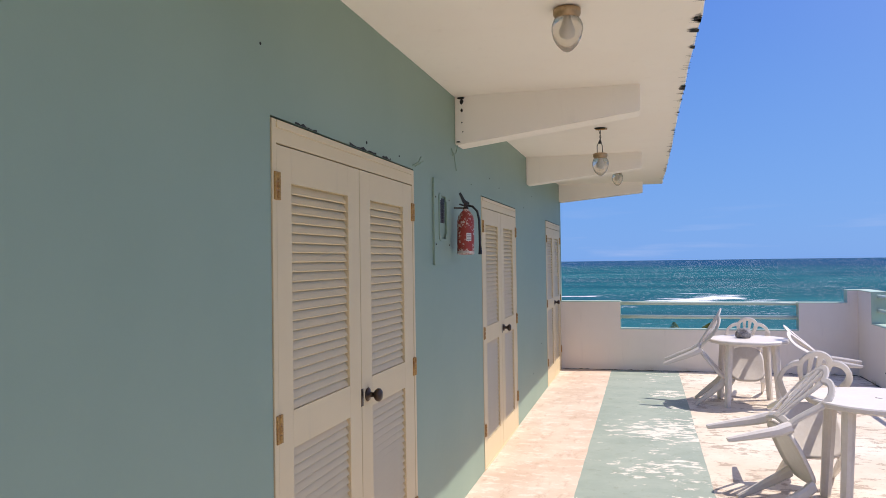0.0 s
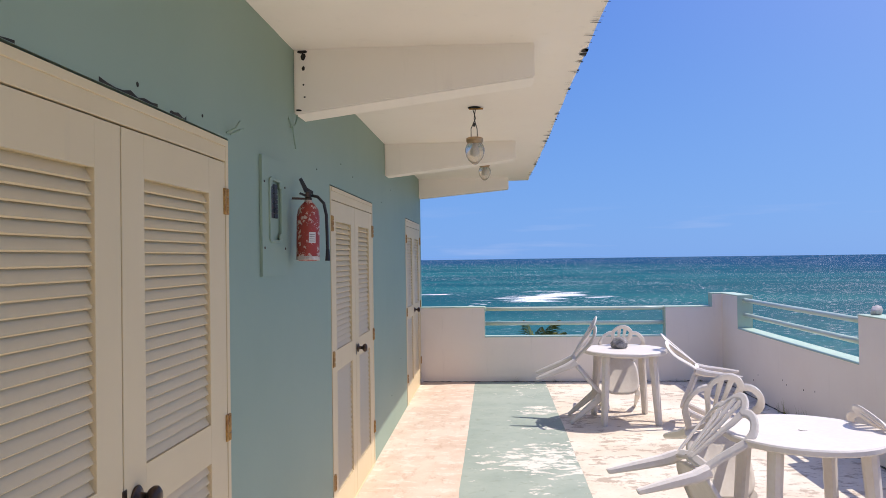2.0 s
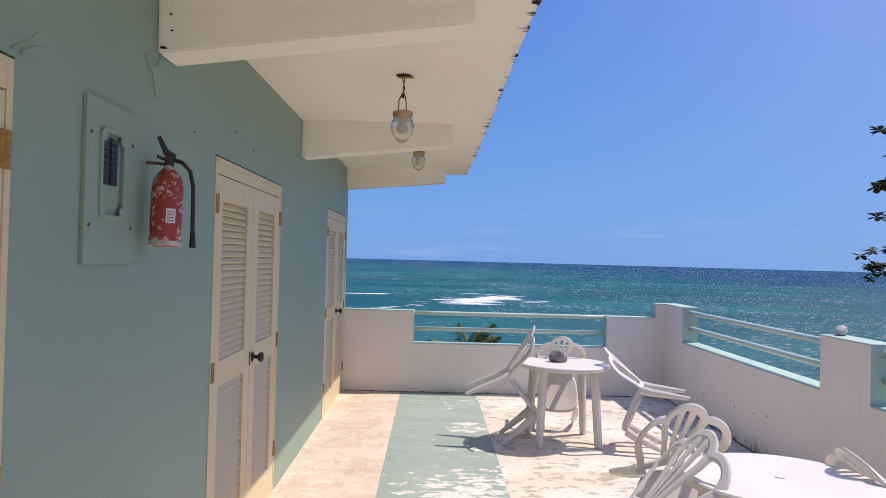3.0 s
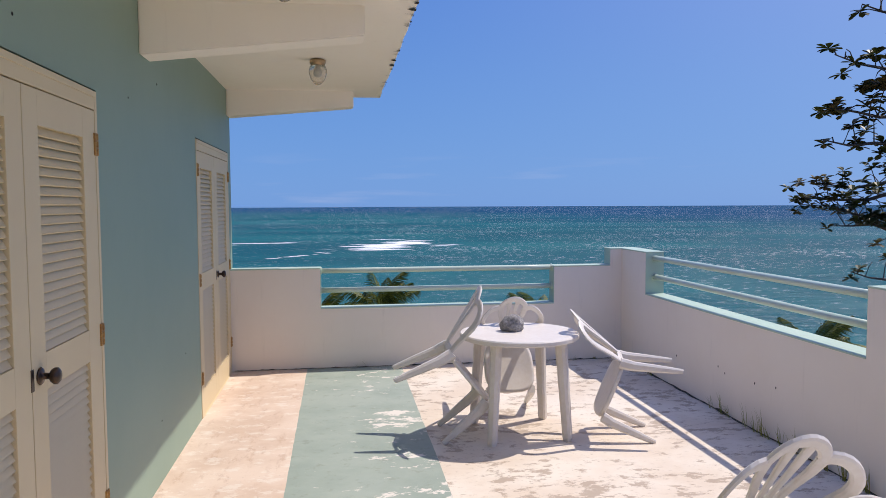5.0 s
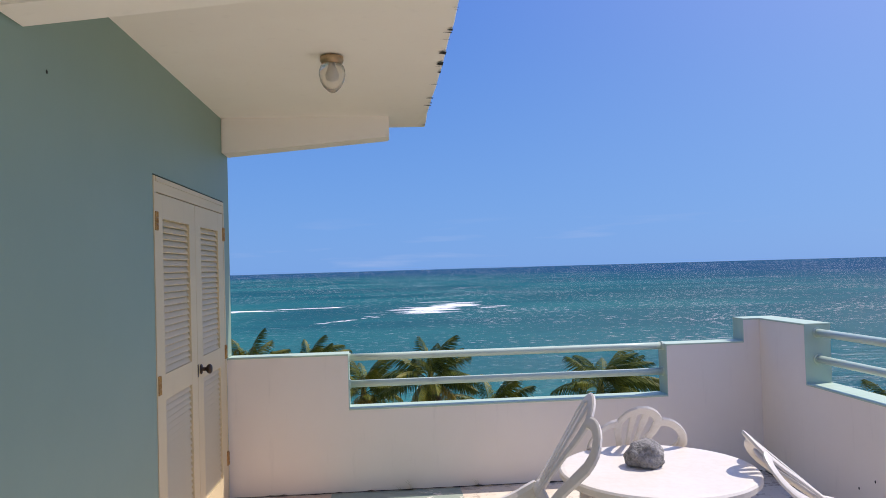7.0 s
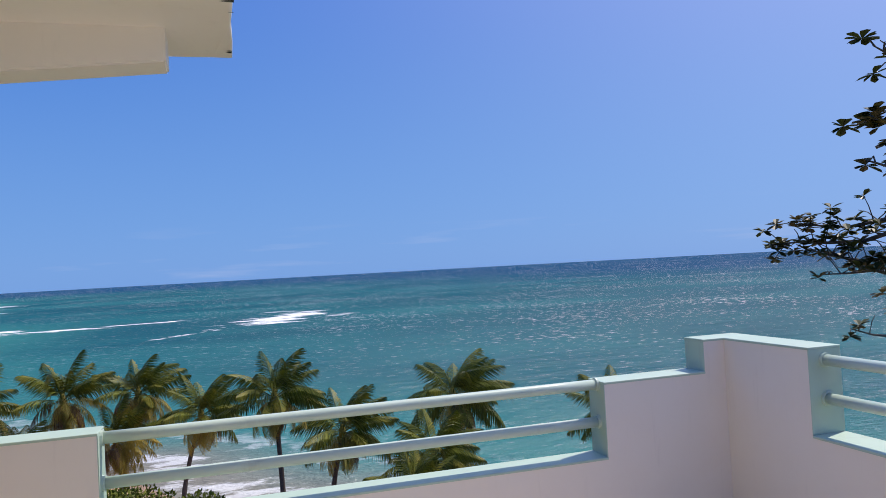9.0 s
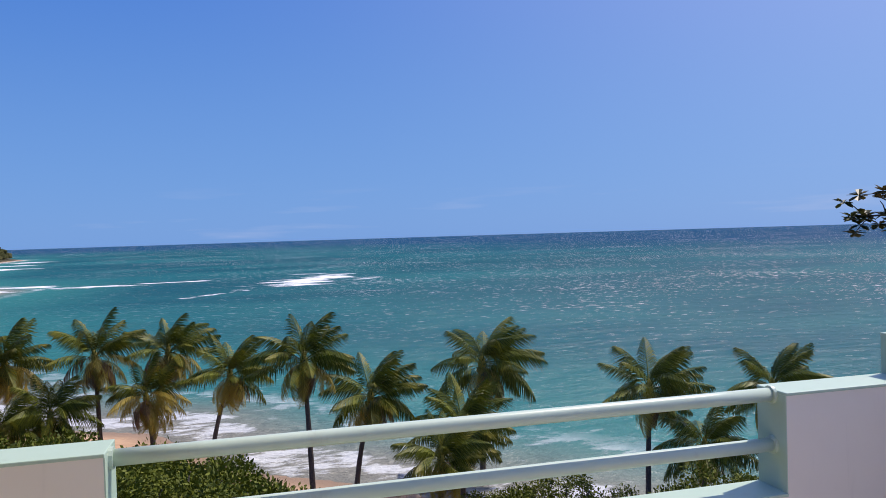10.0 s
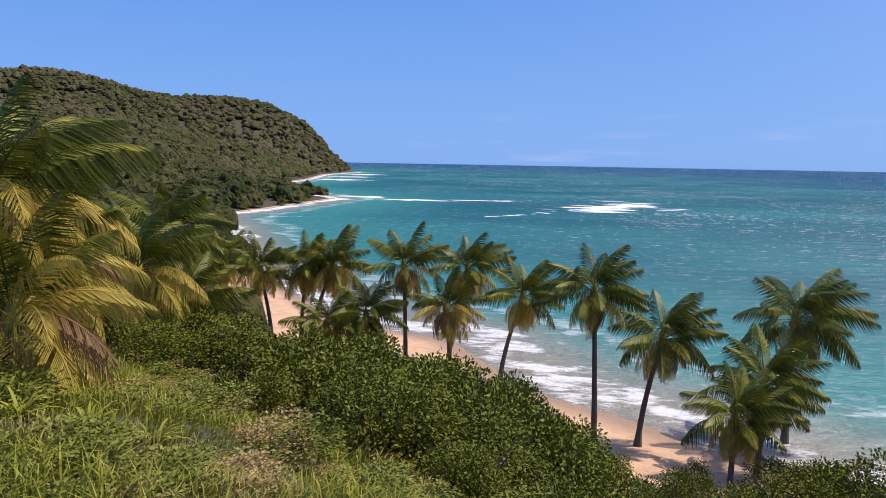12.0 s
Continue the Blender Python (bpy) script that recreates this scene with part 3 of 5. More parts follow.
def louvred_door(index, y0, y1):
    door = thing("door_%d" % index, "closed cream double door with wooden louvres", "door", pose(0, y0, 0), group="terrace doors", kind="structure")
    w = y1 - y0
    fr = 0.034
    bm = box(-0.10, 0.004, 0.006, fr, 0.0, 2.072, 0.002)
    box(-0.10, 0.004, w - fr, w - 0.006, 0.0, 2.072, 0.002, bm)
    part("jamb", bm, M_CREAM, door)
    bm = box(-0.10, 0.003, fr, w - fr, 1.993, 2.071, 0.002)
    box(-0.10, 0.008, fr, w - fr, 2.045, 2.0705, 0.002, bm)
    part("head", bm, M_CREAM, door)
    # near-black sheet added behind the leaves so the gaps look shaded
    part("shade_sheet", box(-0.12, -0.105, 0.0, w, 0.0, 2.08), M_DARK, door)
    half = (w - 2 * fr) / 2
    gap = 0.003
    slat = None
    for k in (0, 1):
        a = fr + k * half + gap
        b = a + half - 2 * gap
        stile_l, stile_r = (0.108, 0.125) if k == 0 else (0.125, 0.15)
        bm = bmesh.new()
        x0, x1 = -0.038, 0.002
        low, mid0, mid1, hi = 0.20, 0.945, 1.075, 1.865
        box(x0, x1, a, a + stile_l, 0.012, 1.988, 0.002, bm)
        box(x0, x1, b - stile_r, b, 0.012, 1.988, 0.002, bm)
        for z0, z1 in ((0.012, low), (mid0, mid1), (hi, 1.988)):
            box(x0 + 0.0005, x1 - 0.0005, a + stile_l, b - stile_r, z0, z1, bm=bm)
        leaf = part("leaf", bm, M_CREAM, door)
        part("louvre_back", box(-0.040, -0.036, a + stile_l, b - stile_r, low, hi), M_CREAM, leaf)
        for z0, z1 in ((low, mid0), (mid1, hi)):
            n = int(round((z1 - z0) / 0.0345))
            for i in range(n):
                m = Matrix.Translation((-0.020, a + stile_l, z0 + (i + 0.5) * (z1 - z0) / n)) @ Matrix.Diagonal((1, (b - a - stile_l - stile_r), 1, 1))
                if slat is None:
                    slat = part("slat", slat_mesh(1.0), M_CREAM, leaf)
                    slat.matrix_basis = m
                else:
                    twin(slat, m, leaf)
        for z in (0.25, 0.985, 1.80):
            yy = a - 0.002 if k == 0 else b + 0.002
            bm = box(0.0, 0.010, yy - 0.020, yy + 0.020, z, z + 0.095, 0.002)
            for j in range(3):
                tube([(0.009, yy, z + 0.004 + j * 0.031), (0.009, yy, z + 0.028 + j * 0.031)], 0.007, 8, bm)
            part("hinge", bm, M_RUST, leaf, "rusty brass hinge")
        if k == 1:
            bm = lathe([(0.0285, 0.0), (0.031, 0.004), (0.026, 0.009), (0.012, 0.012), (0.011, 0.032), (0.022, 0.038), (0.029, 0.048), (0.029, 0.058), (0.02, 0.066), (0.004, 0.068)], 20)
            bmesh.ops.transform(bm, matrix=pose(0.002, a + 0.062, 1.005, 0, 90, 0), verts=bm.verts)
            part("knob", bm, M_KNOB, leaf, "tarnished round knob", smooth=True)
            part("latch_plate", box(0.0, 0.004, a - 0.012, a + 0.012, 0.965, 1.04, 0.001), M_KNOB, leaf)
    part("threshold", box(-0.1, 0.006, fr, w - fr, 0.0, 0.011, 0.002), M_CREAM, door)
    return door


for i, (a, b) in enumerate(DOORS):
    louvred_door(i + 1, a, b)


# ---- things on the wall and ceiling ----
def breaker_panel():
    p = thing("breaker_panel", "teal painted electrical panel cover with open breaker slot", "electrical panel", pose(0, 3.345, 1.565))
    w, h = 0.365, 0.51
    bm = bmesh.new()
    for a, b, c, d in ((0, 0.10, 0, h), (0.262, w, 0, h), (0.10, 0.262, 0, 0.155), (0.10, 0.262, 0.415, h)):
        box(0.001, 0.012, a, b, c, d, bm=bm)
    part("cover", bm, M_TEAL, p)
    part("recess", box(0.0005, 0.004, 0.10, 0.262, 0.155, 0.415), M_TEAL, p)
    for a, b, c, d in ((0.090, 0.104, 0.165, 0.405), (0.258, 0.272, 0.165, 0.405), (0.112, 0.250, 0.143, 0.157), (0.112, 0.250, 0.413, 0.427)):
        part("rim", box(0.010, 0.020, a, b, c, d, 0.003), M_TEAL, p)
    for a, b in ((0.104, 0.165), (0.258, 0.165), (0.104, 0.405), (0.258, 0.405)):
        part("rim", lathe([(0.016, 0.0), (0.020, 0.004), (0.020, 0.008), (0.012, 0.009)], 14), M_TEAL, p).matrix_basis = pose(0.0105, a + (0.006 if a < 0.2 else -0.006), b, 0, 90, 0)
    for col in (0.112, 0.172):
        for r in range(7):
            part("breaker", box(0.003, 0.013, col, col + 0.048, 0.252 + r * 0.0215, 0.272 + r * 0.0215, 0.002), M_SCREEN, p, "dark breaker switch")
    for y in (0.03, w - 0.03):
        for z in (0.12, 0.40):
            part("screw", lathe([(0.006, 0), (0.005, 0.004)], 8, at=(0, 0, 0)), M_KNOB, p).matrix_basis = pose(0.011, y, z, 0, 90, 0)
    return p


breaker_panel()


def extinguisher():
    e = thing("fire_extinguisher", "chipped red fire extinguisher with black hose on wall hook", "fire extinguisher", pose(0.085, 3.805, 1.628, -4, 0, 0) @ pose(0, 0, 0, 0, 0, -70) @ Matrix.Scale(0.73, 4))
    part("cylinder", lathe([(0.058, 0.0), (0.072, 0.008), (0.075, 0.03), (0.075, 0.29), (0.066, 0.335), (0.045, 0.365), (0.026, 0.385), (0.022, 0.40)], 28), M_RED, e, smooth=True)
    part("base_ring", lathe([(0.0765, 0.002), (0.0775, 0.006), (0.0775, 0.020), (0.076, 0.024)], 28), M_SHELL, e)
    part("valve", lathe([(0.024, 0.398), (0.026, 0.41), (0.018, 0.42), (0.018, 0.45), (0.010, 0.455)], 16), M_KNOB, e)
    bm = prism([(-0.062, 0.535), (-0.046, 0.545), (-0.008, 0.478), (0.03, 0.456), (0.03, 0.440), (-0.025, 0.450)], "x", -0.012, 0.012)
    part("squeeze_lever", bm, M_BLACK, e)
    bm = prism([(-0.055, 0.448), (-0.02, 0.435), (0.03, 0.43), (0.03, 0.42), (-0.02, 0.422), (-0.06, 0.437)], "x", -0.011, 0.011)
    part("carry_handle", bm, M_BLACK, e)
    part("gauge", lathe([(0.014, 0), (0.014, 0.010), (0.011, 0.012)], 16), M_KNOB, e).matrix_basis = pose(0.018, -0.01, 0.43, 0, 90, 0)
    pts = [(0.0, 0.02, 0.43), (0.01, 0.06, 0.42), (0.01, 0.10, 0.38), (0.008, 0.118, 0.30), (0.006, 0.122, 0.2), (0.004, 0.125, 0.10), (0.004, 0.127, 0.06)]
    part("hose", tube(pts, 0.0105, 10), M_BLACK, e, smooth=True)
    part("nozzle", tube([(0.004, 0.127, 0.075), (0.004, 0.128, 0.03), (0.004, 0.128, 0.0)], [0.012, 0.015, 0.017], 12), M_SCREEN, e)
    bm = bmesh.new()
    rows = [[bm.verts.new((0.0762 * math.cos(a), 0.0762 * math.sin(a), z)) for a in [radians(-2 + 5 * k) for k in range(8)]] for z in (0.11, 0.18)]
    for k in range(7):
        bm.faces.new((rows[0][k], rows[0][k + 1], rows[1][k + 1], rows[1][k]))
    lab = part("label_sticker", bm, M_LABEL, e, "white paper sticker")
    for r in range(4):
        bm = bmesh.new()
        rows = [[bm.verts.new((0.0768 * math.cos(a), 0.0768 * math.sin(a), z)) for a in [radians(1 + 4.5 * k) for k in range(7)]] for z in (0.120 + r * 0.014, 0.124 + r * 0.014)]
        for k in range(6):
            bm.faces.new((rows[0][k], rows[0][k + 1], rows[1][k + 1], rows[1][k]))
        part("print_bar", bm, M_PRINT, lab)
    part("bracket", box(-0.015, 0.015, -0.107, -0.02, 0.40, 0.412, 0.002), M_KNOB, e)
    return e


extinguisher()


def lamp(y, drop, x=0.885):
    """A ceiling lamp: brass fitter and jelly-jar glass; one hangs from its wires."""
    label = "glass jelly-jar lamp hanging from its wires" if drop else "glass jelly-jar lamp on the white ceiling"
    lam = thing("ceiling_lamp", label, "lamp", pose(x, y, SOFFIT - 0.002), group="terrace lamps")
    part("fitter", lathe([(0.047, -drop), (0.059, -drop - 0.006), (0.059, -drop - 0.026), (0.051, -drop - 0.041), (0.045, -drop - 0.046)], 28), M_BRASS, lam, "aged brass fitter", smooth=True)
    n = 32
    prof = [(0.044, -0.038), (0.056, -0.050), (0.064, -0.072), (0.065, -0.095), (0.058, -0.128), (0.043, -0.157), (0.022, -0.179), (0.010, -0.186), (0.003, -0.187)]
    bm = lathe([(r, z - drop) for r, z in prof], n)
    for v in bm.verts:
        a = math.atan2(v.co.y, v.co.x)
        k = 1 + 0.03 * math.cos(16 * a)
        v.co.x *= k
        v.co.y *= k
    g = part("glass_shade", bm, M_GLASS, lam, "ribbed clear glass shade", smooth=True)
    g.visible_shadow = False
    part("bulb", lathe([(0.012, -0.045 - drop), (0.014, -0.06 - drop), (0.027, -0.095 - drop), (0.024, -0.118 - drop), (0.004, -0.13 - drop)], 16), M_LABEL, lam, smooth=True)
    if drop:
        for dx, sway in ((-0.012, 0.02), (0.010, -0.012)):
            pts = [(dx, 0, 0.0), (dx + sway, 0.005, -drop * 0.35), (dx - sway * 0.6, 0, -drop * 0.7), (dx * 2, 0, -drop - 0.004)]
            part("wire", tube(pts, 0.0035, 6), M_BLACK, lam)
        part("wire_nut", tube([(0.0, 0, -drop * 0.5), (-0.006, 0, -drop * 0.62)], [0.009, 0.012], 8), M_BLACK, lam)
        part("mount_bar", box(-0.035, 0.06, -0.012, 0.012, -0.012, -0.004, 0.002), M_RUST, lam)
        part("hole", lathe([(0.045, 0.0015), (0.045, -0.0005)], 14), M_DARK, lam)
    return lam


lamp(2.40, 0.0)
lamp(5.42, 0.205, 0.85)
lamp(8.46, 0.0)


def wall_wires():
    """Loose painted-over wires and dark nail holes in the plaster."""
    w = thing("loose_wires", "painted-over loose wire ends poking from the wall", "wires")
    for pts in ([(0.002, 2.97, 2.10), (0.03, 2.99, 2.12), (0.035, 3.02, 2.15)], [(0.002, 3.01, 2.10), (0.03, 3.03, 2.12), (0.03, 3.07, 2.13)],
                [(0.002, 3.79, 2.31), (0.012, 3.83, 2.27), (0.02, 3.85, 2.17)], [(0.002, 3.83, 2.27), (0.014, 3.87, 2.29), (0.02, 3.885, 2.34)]):
        part("wire", tube(pts, 0.004, 6), M_TEAL, w)
    rng = random.Random(8)
    for y, z in ((1.36, 2.30), (2.3, 2.12), (4.35, 2.13), (5.4, 2.2), (5.0, 2.24), (6.7, 2.12), (7.3, 2.28), (7.2, 0.35), (7.9, 0.6), (2.75, 2.12)):
        part("nail_hole", lathe([(0.005 + 0.003 * rng.random(), 0.0), (0.004, 0.002)], 8), M_DARK, w).matrix_basis = pose(0.0005, y, z, 0, 90, 0)
    for a, b, y in ((1.60, 1.78, 2.088), (2.1, 2.42, 2.086), (2.5, 2.62, 2.088)):
        bm = bmesh.new()
        n = 9
        vs = [bm.verts.new((0.001, a + (b - a) * k / (n - 1), 2.081)) for k in range(n)]
        up = [bm.verts.new((0.001, a + (b - a) * k / (n - 1), 2.083 + 0.012 * rng.random())) for k in range(n)]
        for k in range(n - 1):
            bm.faces.new((vs[k], vs[k + 1], up[k + 1], up[k]))
        part("crack", bm, M_DARK, w)
    return w


wall_wires()


# ---- land and sea ----
SEA = -15.0
COAST = np.array([(-1500, 1500), (-700, 1230), (-400, 1150), (-278, 1012), (-260, 800), (-207, 593), (-180, 430), (-95, 314), (-96, 247), (-98, 205), (-81, 178),
                  (-59, 136), (-37, 102.5), (-19.5, 81), (-8, 75.5), (-0.5, 62), (6, 57.5), (15.5, 48.5), (25, 40), (38, 24), (48, 4), (60, -40), (90, -150), (200, -700)], float)


def inland(x, y):
    """Distance from the water's edge, positive on land."""
    best = np.full(x.shape, 1e9)
    for (ax, ay), (bx, by) in zip(COAST, COAST[1:]):
        dx, dy = bx - ax, by - ay
        k = np.clip(((x - ax) * dx + (y - ay) * dy) / (dx * dx + dy * dy), 0, 1)
        best = np.minimum(best, np.hypot(x - ax - k * dx, y - ay - k * dy))
    ring = np.vstack([COAST, [(-4000, -700), (-4000, 1500)]])
    inside = np.zeros(x.shape, bool)
    for (ax, ay), (bx, by) in zip(ring, np.roll(ring, -1, axis=0)):
        if ay != by:
            inside ^= ((ay > y) != (by > y)) & (x < (bx - ax) * (y - ay) / (by - ay) + ax)
    return np.where(inside, best, -best)


def smooth01(v, a, b):
    k = np.clip((v - a) / (b - a), 0, 1)
    return k * k * (3 - 2 * k)


def land_height(x, y, s):
    z = SEA + np.where(s < 0, np.maximum(s * 0.06, -5), 1.7 * (1 - np.exp(-np.maximum(s, 0) / 11)))
    near = np.exp(-((x + 10) / 90.0) ** 2 - ((y - 10) / 75.0) ** 2)
    z = z + near * 10.6 * smooth01(s, 12, 38)
    z = z + (1 - near) * np.clip(s - 15, 0, 150) * 0.08
    hills = 58 * np.exp(-((x + 368) / 96.0) ** 2 - ((y - 900) / 153.0) ** 2) + 95 * np.exp(-((x + 590) / 166.0) ** 2 - ((y - 796) / 265.0) ** 2) \
        + 26 * np.exp(-((x + 330) / 150.0) ** 2 - ((y - 480) / 180.0) ** 2)
    z = z + hills * smooth01(s, 0, 62)
    bumpy = 0.5 * np.sin(x * 0.31 + 1.3) * np.sin(y * 0.27 + 0.4) + 0.25 * np.sin(x * 0.9) * np.sin(y * 0.8 + 2)
    return z + bumpy * smooth01(s, 10, 25) * 0.8


def polar_sheet(name, material, rings, spokes, height, centre=(1.5, 8.8)):
    a = np.linspace(0, 2 * math.pi, spokes, endpoint=False)
    x = centre[0] + np.outer(rings, np.cos(a))
    y = centre[1] + np.outer(rings, np.sin(a))
    s = inland(x, y)
    z = height(x, y, s)
    verts = np.vstack([np.stack([x.ravel(), y.ravel(), z.ravel()], 1), [(centre[0], centre[1], z[0].mean())]])
    n, c = len(rings), len(rings) * spokes
    faces = [(i * spokes + j, i * spokes + (j + 1) % spokes, (i + 1) * spokes + (j + 1) % spokes, (i + 1) * spokes + j) for i in range(n - 1) for j in range(spokes)]
    faces += [(c, (j + 1) % spokes, j) for j in range(spokes)]
    faces = [f[::-1] for f in faces]
    ob = mesh_object(name, verts, faces, material, smooth=True)
    return ob, np.append(s.ravel(), s[0].mean()), verts


def attribute(ob, name, values):
    at = ob.data.attributes.new(name, "FLOAT", "POINT")
    at.data.foreach_set("value", np.asarray(values, dtype=np.float32))


def sea_and_land():
    rings = np.concatenate([np.linspace(4, 130, 130), np.geomspace(132, 4700, 130)])
    ground, s, _ = polar_sheet("ground", M_GROUND, rings, 420, land_height)
    gx, gy = np.array([v.co[:2] for v in ground.data.vertices]).T
    attribute(ground, "inland", s * (1 + 14.0 * smooth01(np.hypot(gx, gy), 90, 180)))
    tagged(ground, "sandy beach and overgrown slope rising to wooded hills", "ground", kind="structure")
    rings = np.concatenate([np.linspace(20, 130, 90), np.geomspace(131, 4900, 170)])
    water, s, v = polar_sheet("water", M_WATER, rings, 720, lambda x, y, d: np.full(x.shape, SEA))
    attribute(water, "offshore", -s)
    x, y = v[:, 0], v[:, 1]
    surf = np.zeros(len(x))
    # reef surf: centre, half sizes, strength, slant of its long axis
    for cx, cy, rx, ry, k, slant in ((16, 290, 17, 26, 1.15, 0.2), (30, 318, 16, 26, 1.1, 0.3), (42, 300, 14, 9, 0.9, 0.1), (27, 352, 16, 7, 0.9, 0.0), (-30, 330, 22, 6, 1.05, 0.1), (-62, 322, 26, 9, 1.1, -0.2), (-92, 338, 20, 9, 1.05, -0.2),
                                     (-12, 246, 16, 4, 0.95, 1.2), (-2, 268, 8, 5, 0.9, 1.2), (-178, 610, 30, 26, 1.15, 0.0), (-205, 720, 30, 26, 1.1, 0.0), (-225, 840, 30, 40, 1.1, 0.0), (-84, 316, 16, 7, 0.8, 0.0), (-78, 214, 11, 3, 0.8, 0.0), (-66, 262, 12, 3, 0.75, 0.0)):
        surf = np.maximum(surf, 1.06 * k * np.exp(-((x - cx) / rx) ** 2 - ((y - cy - slant * (x - cx)) / ry) ** 2))
    surf = np.maximum(surf, 0.85 * np.exp(-((-s) / (4 + np.hypot(x, y) * 0.012)) ** 2) * (np.hypot(x, y) > 110) * (s < 3))
    attribute(water, "surf", surf)
    tagged(water, "turquoise sea with whitecaps and surf on the reef", "sea", kind="structure")


sea_and_land()


def ground_z(x, y):
    xa, ya = np.atleast_1d(np.asarray(x, float)), np.atleast_1d(np.asarray(y, float))
    s = inland(xa, ya)
    return land_height(xa, ya, s), s


# ---- terrace furniture ----
TABLE_Z = 0.705


def table(x, y, turn):
    t = thing("round_table", "round white plastic garden table on the terrace floor", "table", pose(x, y, 0, 0, 0, turn), group="plastic tables")
    r = 0.408
    prof = [(0.03, TABLE_Z - 0.012), (r - 0.03, TABLE_Z - 0.014), (r - 0.03, TABLE_Z - 0.034), (r - 0.005, TABLE_Z - 0.038), (r + 0.003, TABLE_Z - 0.03), (r + 0.003, TABLE_Z - 0.010), (r - 0.004, TABLE_Z - 0.002), (r - 0.02, TABLE_Z), (0.02, TABLE_Z - 0.001)]
    bm = lathe(prof, 56)
    part("tabletop", bm, M_PLASTIC, t)
    part("apron", lathe([(0.285, TABLE_Z - 0.06), (0.295, TABLE_Z - 0.06), (0.30, TABLE_Z - 0.013), (0.28, TABLE_Z - 0.013)], 32), M_PLASTIC, t)
    part("parasol_plug", lathe([(0.022, TABLE_Z - 0.003), (0.022, TABLE_Z + 0.003), (0.018, TABLE_Z + 0.004)], 16), M_PLASTIC, t)
    for k in range(4):
        a = radians(45 + 90 * k)
        d0, d1 = 0.315, 0.37
        top, foot = Vector((d0 * math.cos(a), d0 * math.sin(a), TABLE_Z - 0.02)), Vector((d1 * math.cos(a), d1 * math.sin(a), 0.0))
        bm = bmesh.new()
        rows = []
        ca, sa = Vector((math.cos(a), math.sin(a), 0)), Vector((-math.sin(a), math.cos(a), 0))
        for f in (0.0, 0.15, 0.6, 0.97, 1.0):
            w = 0.040 - 0.008 * f - (0.004 if f == 1.0 else 0)
            c = top.lerp(foot, f)
            rows.append([bm.verts.new(c + w * (u * ca + v * sa)) for u, v in ((0.9, 0.45), (0.45, 0.9), (-0.45, 0.9), (-0.9, 0.6), (-0.9, -0.6), (-0.45, -0.9), (0.45, -0.9), (0.9, -0.45))])
        for p, q in zip(rows, rows[1:]):
            for j in range(8):
                bm.faces.new((p[j], p[(j + 1) % 8], q[(j + 1) % 8], q[j]))
        bm.faces.new(rows[0])
        bm.faces.new(rows[-1])
        part("leg", bm, M_PLASTIC, t)
    return t


def back_point(u, v, d):
    s = (v - 0.42) / 0.43
    return (u, -0.44 - 0.17 * s + 0.9 * u * u - 0.06 + d, v)


def chair_leg(top, knee, foot, w0, w1):
    """A tapered, rounded moulded leg through a knee."""
    bm = bmesh.new()
    rows = []
    top, knee, foot = Vector(top), Vector(knee), Vector(foot)
    for p, w in ((top, w0), (top.lerp(knee, 0.5), w0), (knee, w0 * 0.92), (knee.lerp(foot, 0.5), (w0 + w1) / 2), (foot.lerp(knee, 0.03), w1), (foot, w1 * 0.85)):
        rows.append([bm.verts.new(p + Vector((u * w * 0.42, v * w * 0.5, 0))) for u, v in ((1, 0.5), (0.5, 1), (-0.5, 1), (-1, 0.5), (-1, -0.5), (-0.5, -1), (0.5, -1), (1, -0.5))])
    for p, q in zip(rows, rows[1:]):
        for j in range(8):
            bm.faces.new((p[j], p[(j + 1) % 8], q[(j + 1) % 8], q[j]))
    bm.faces.new(rows[0])
    bm.faces.new(rows[-1])
    return bm


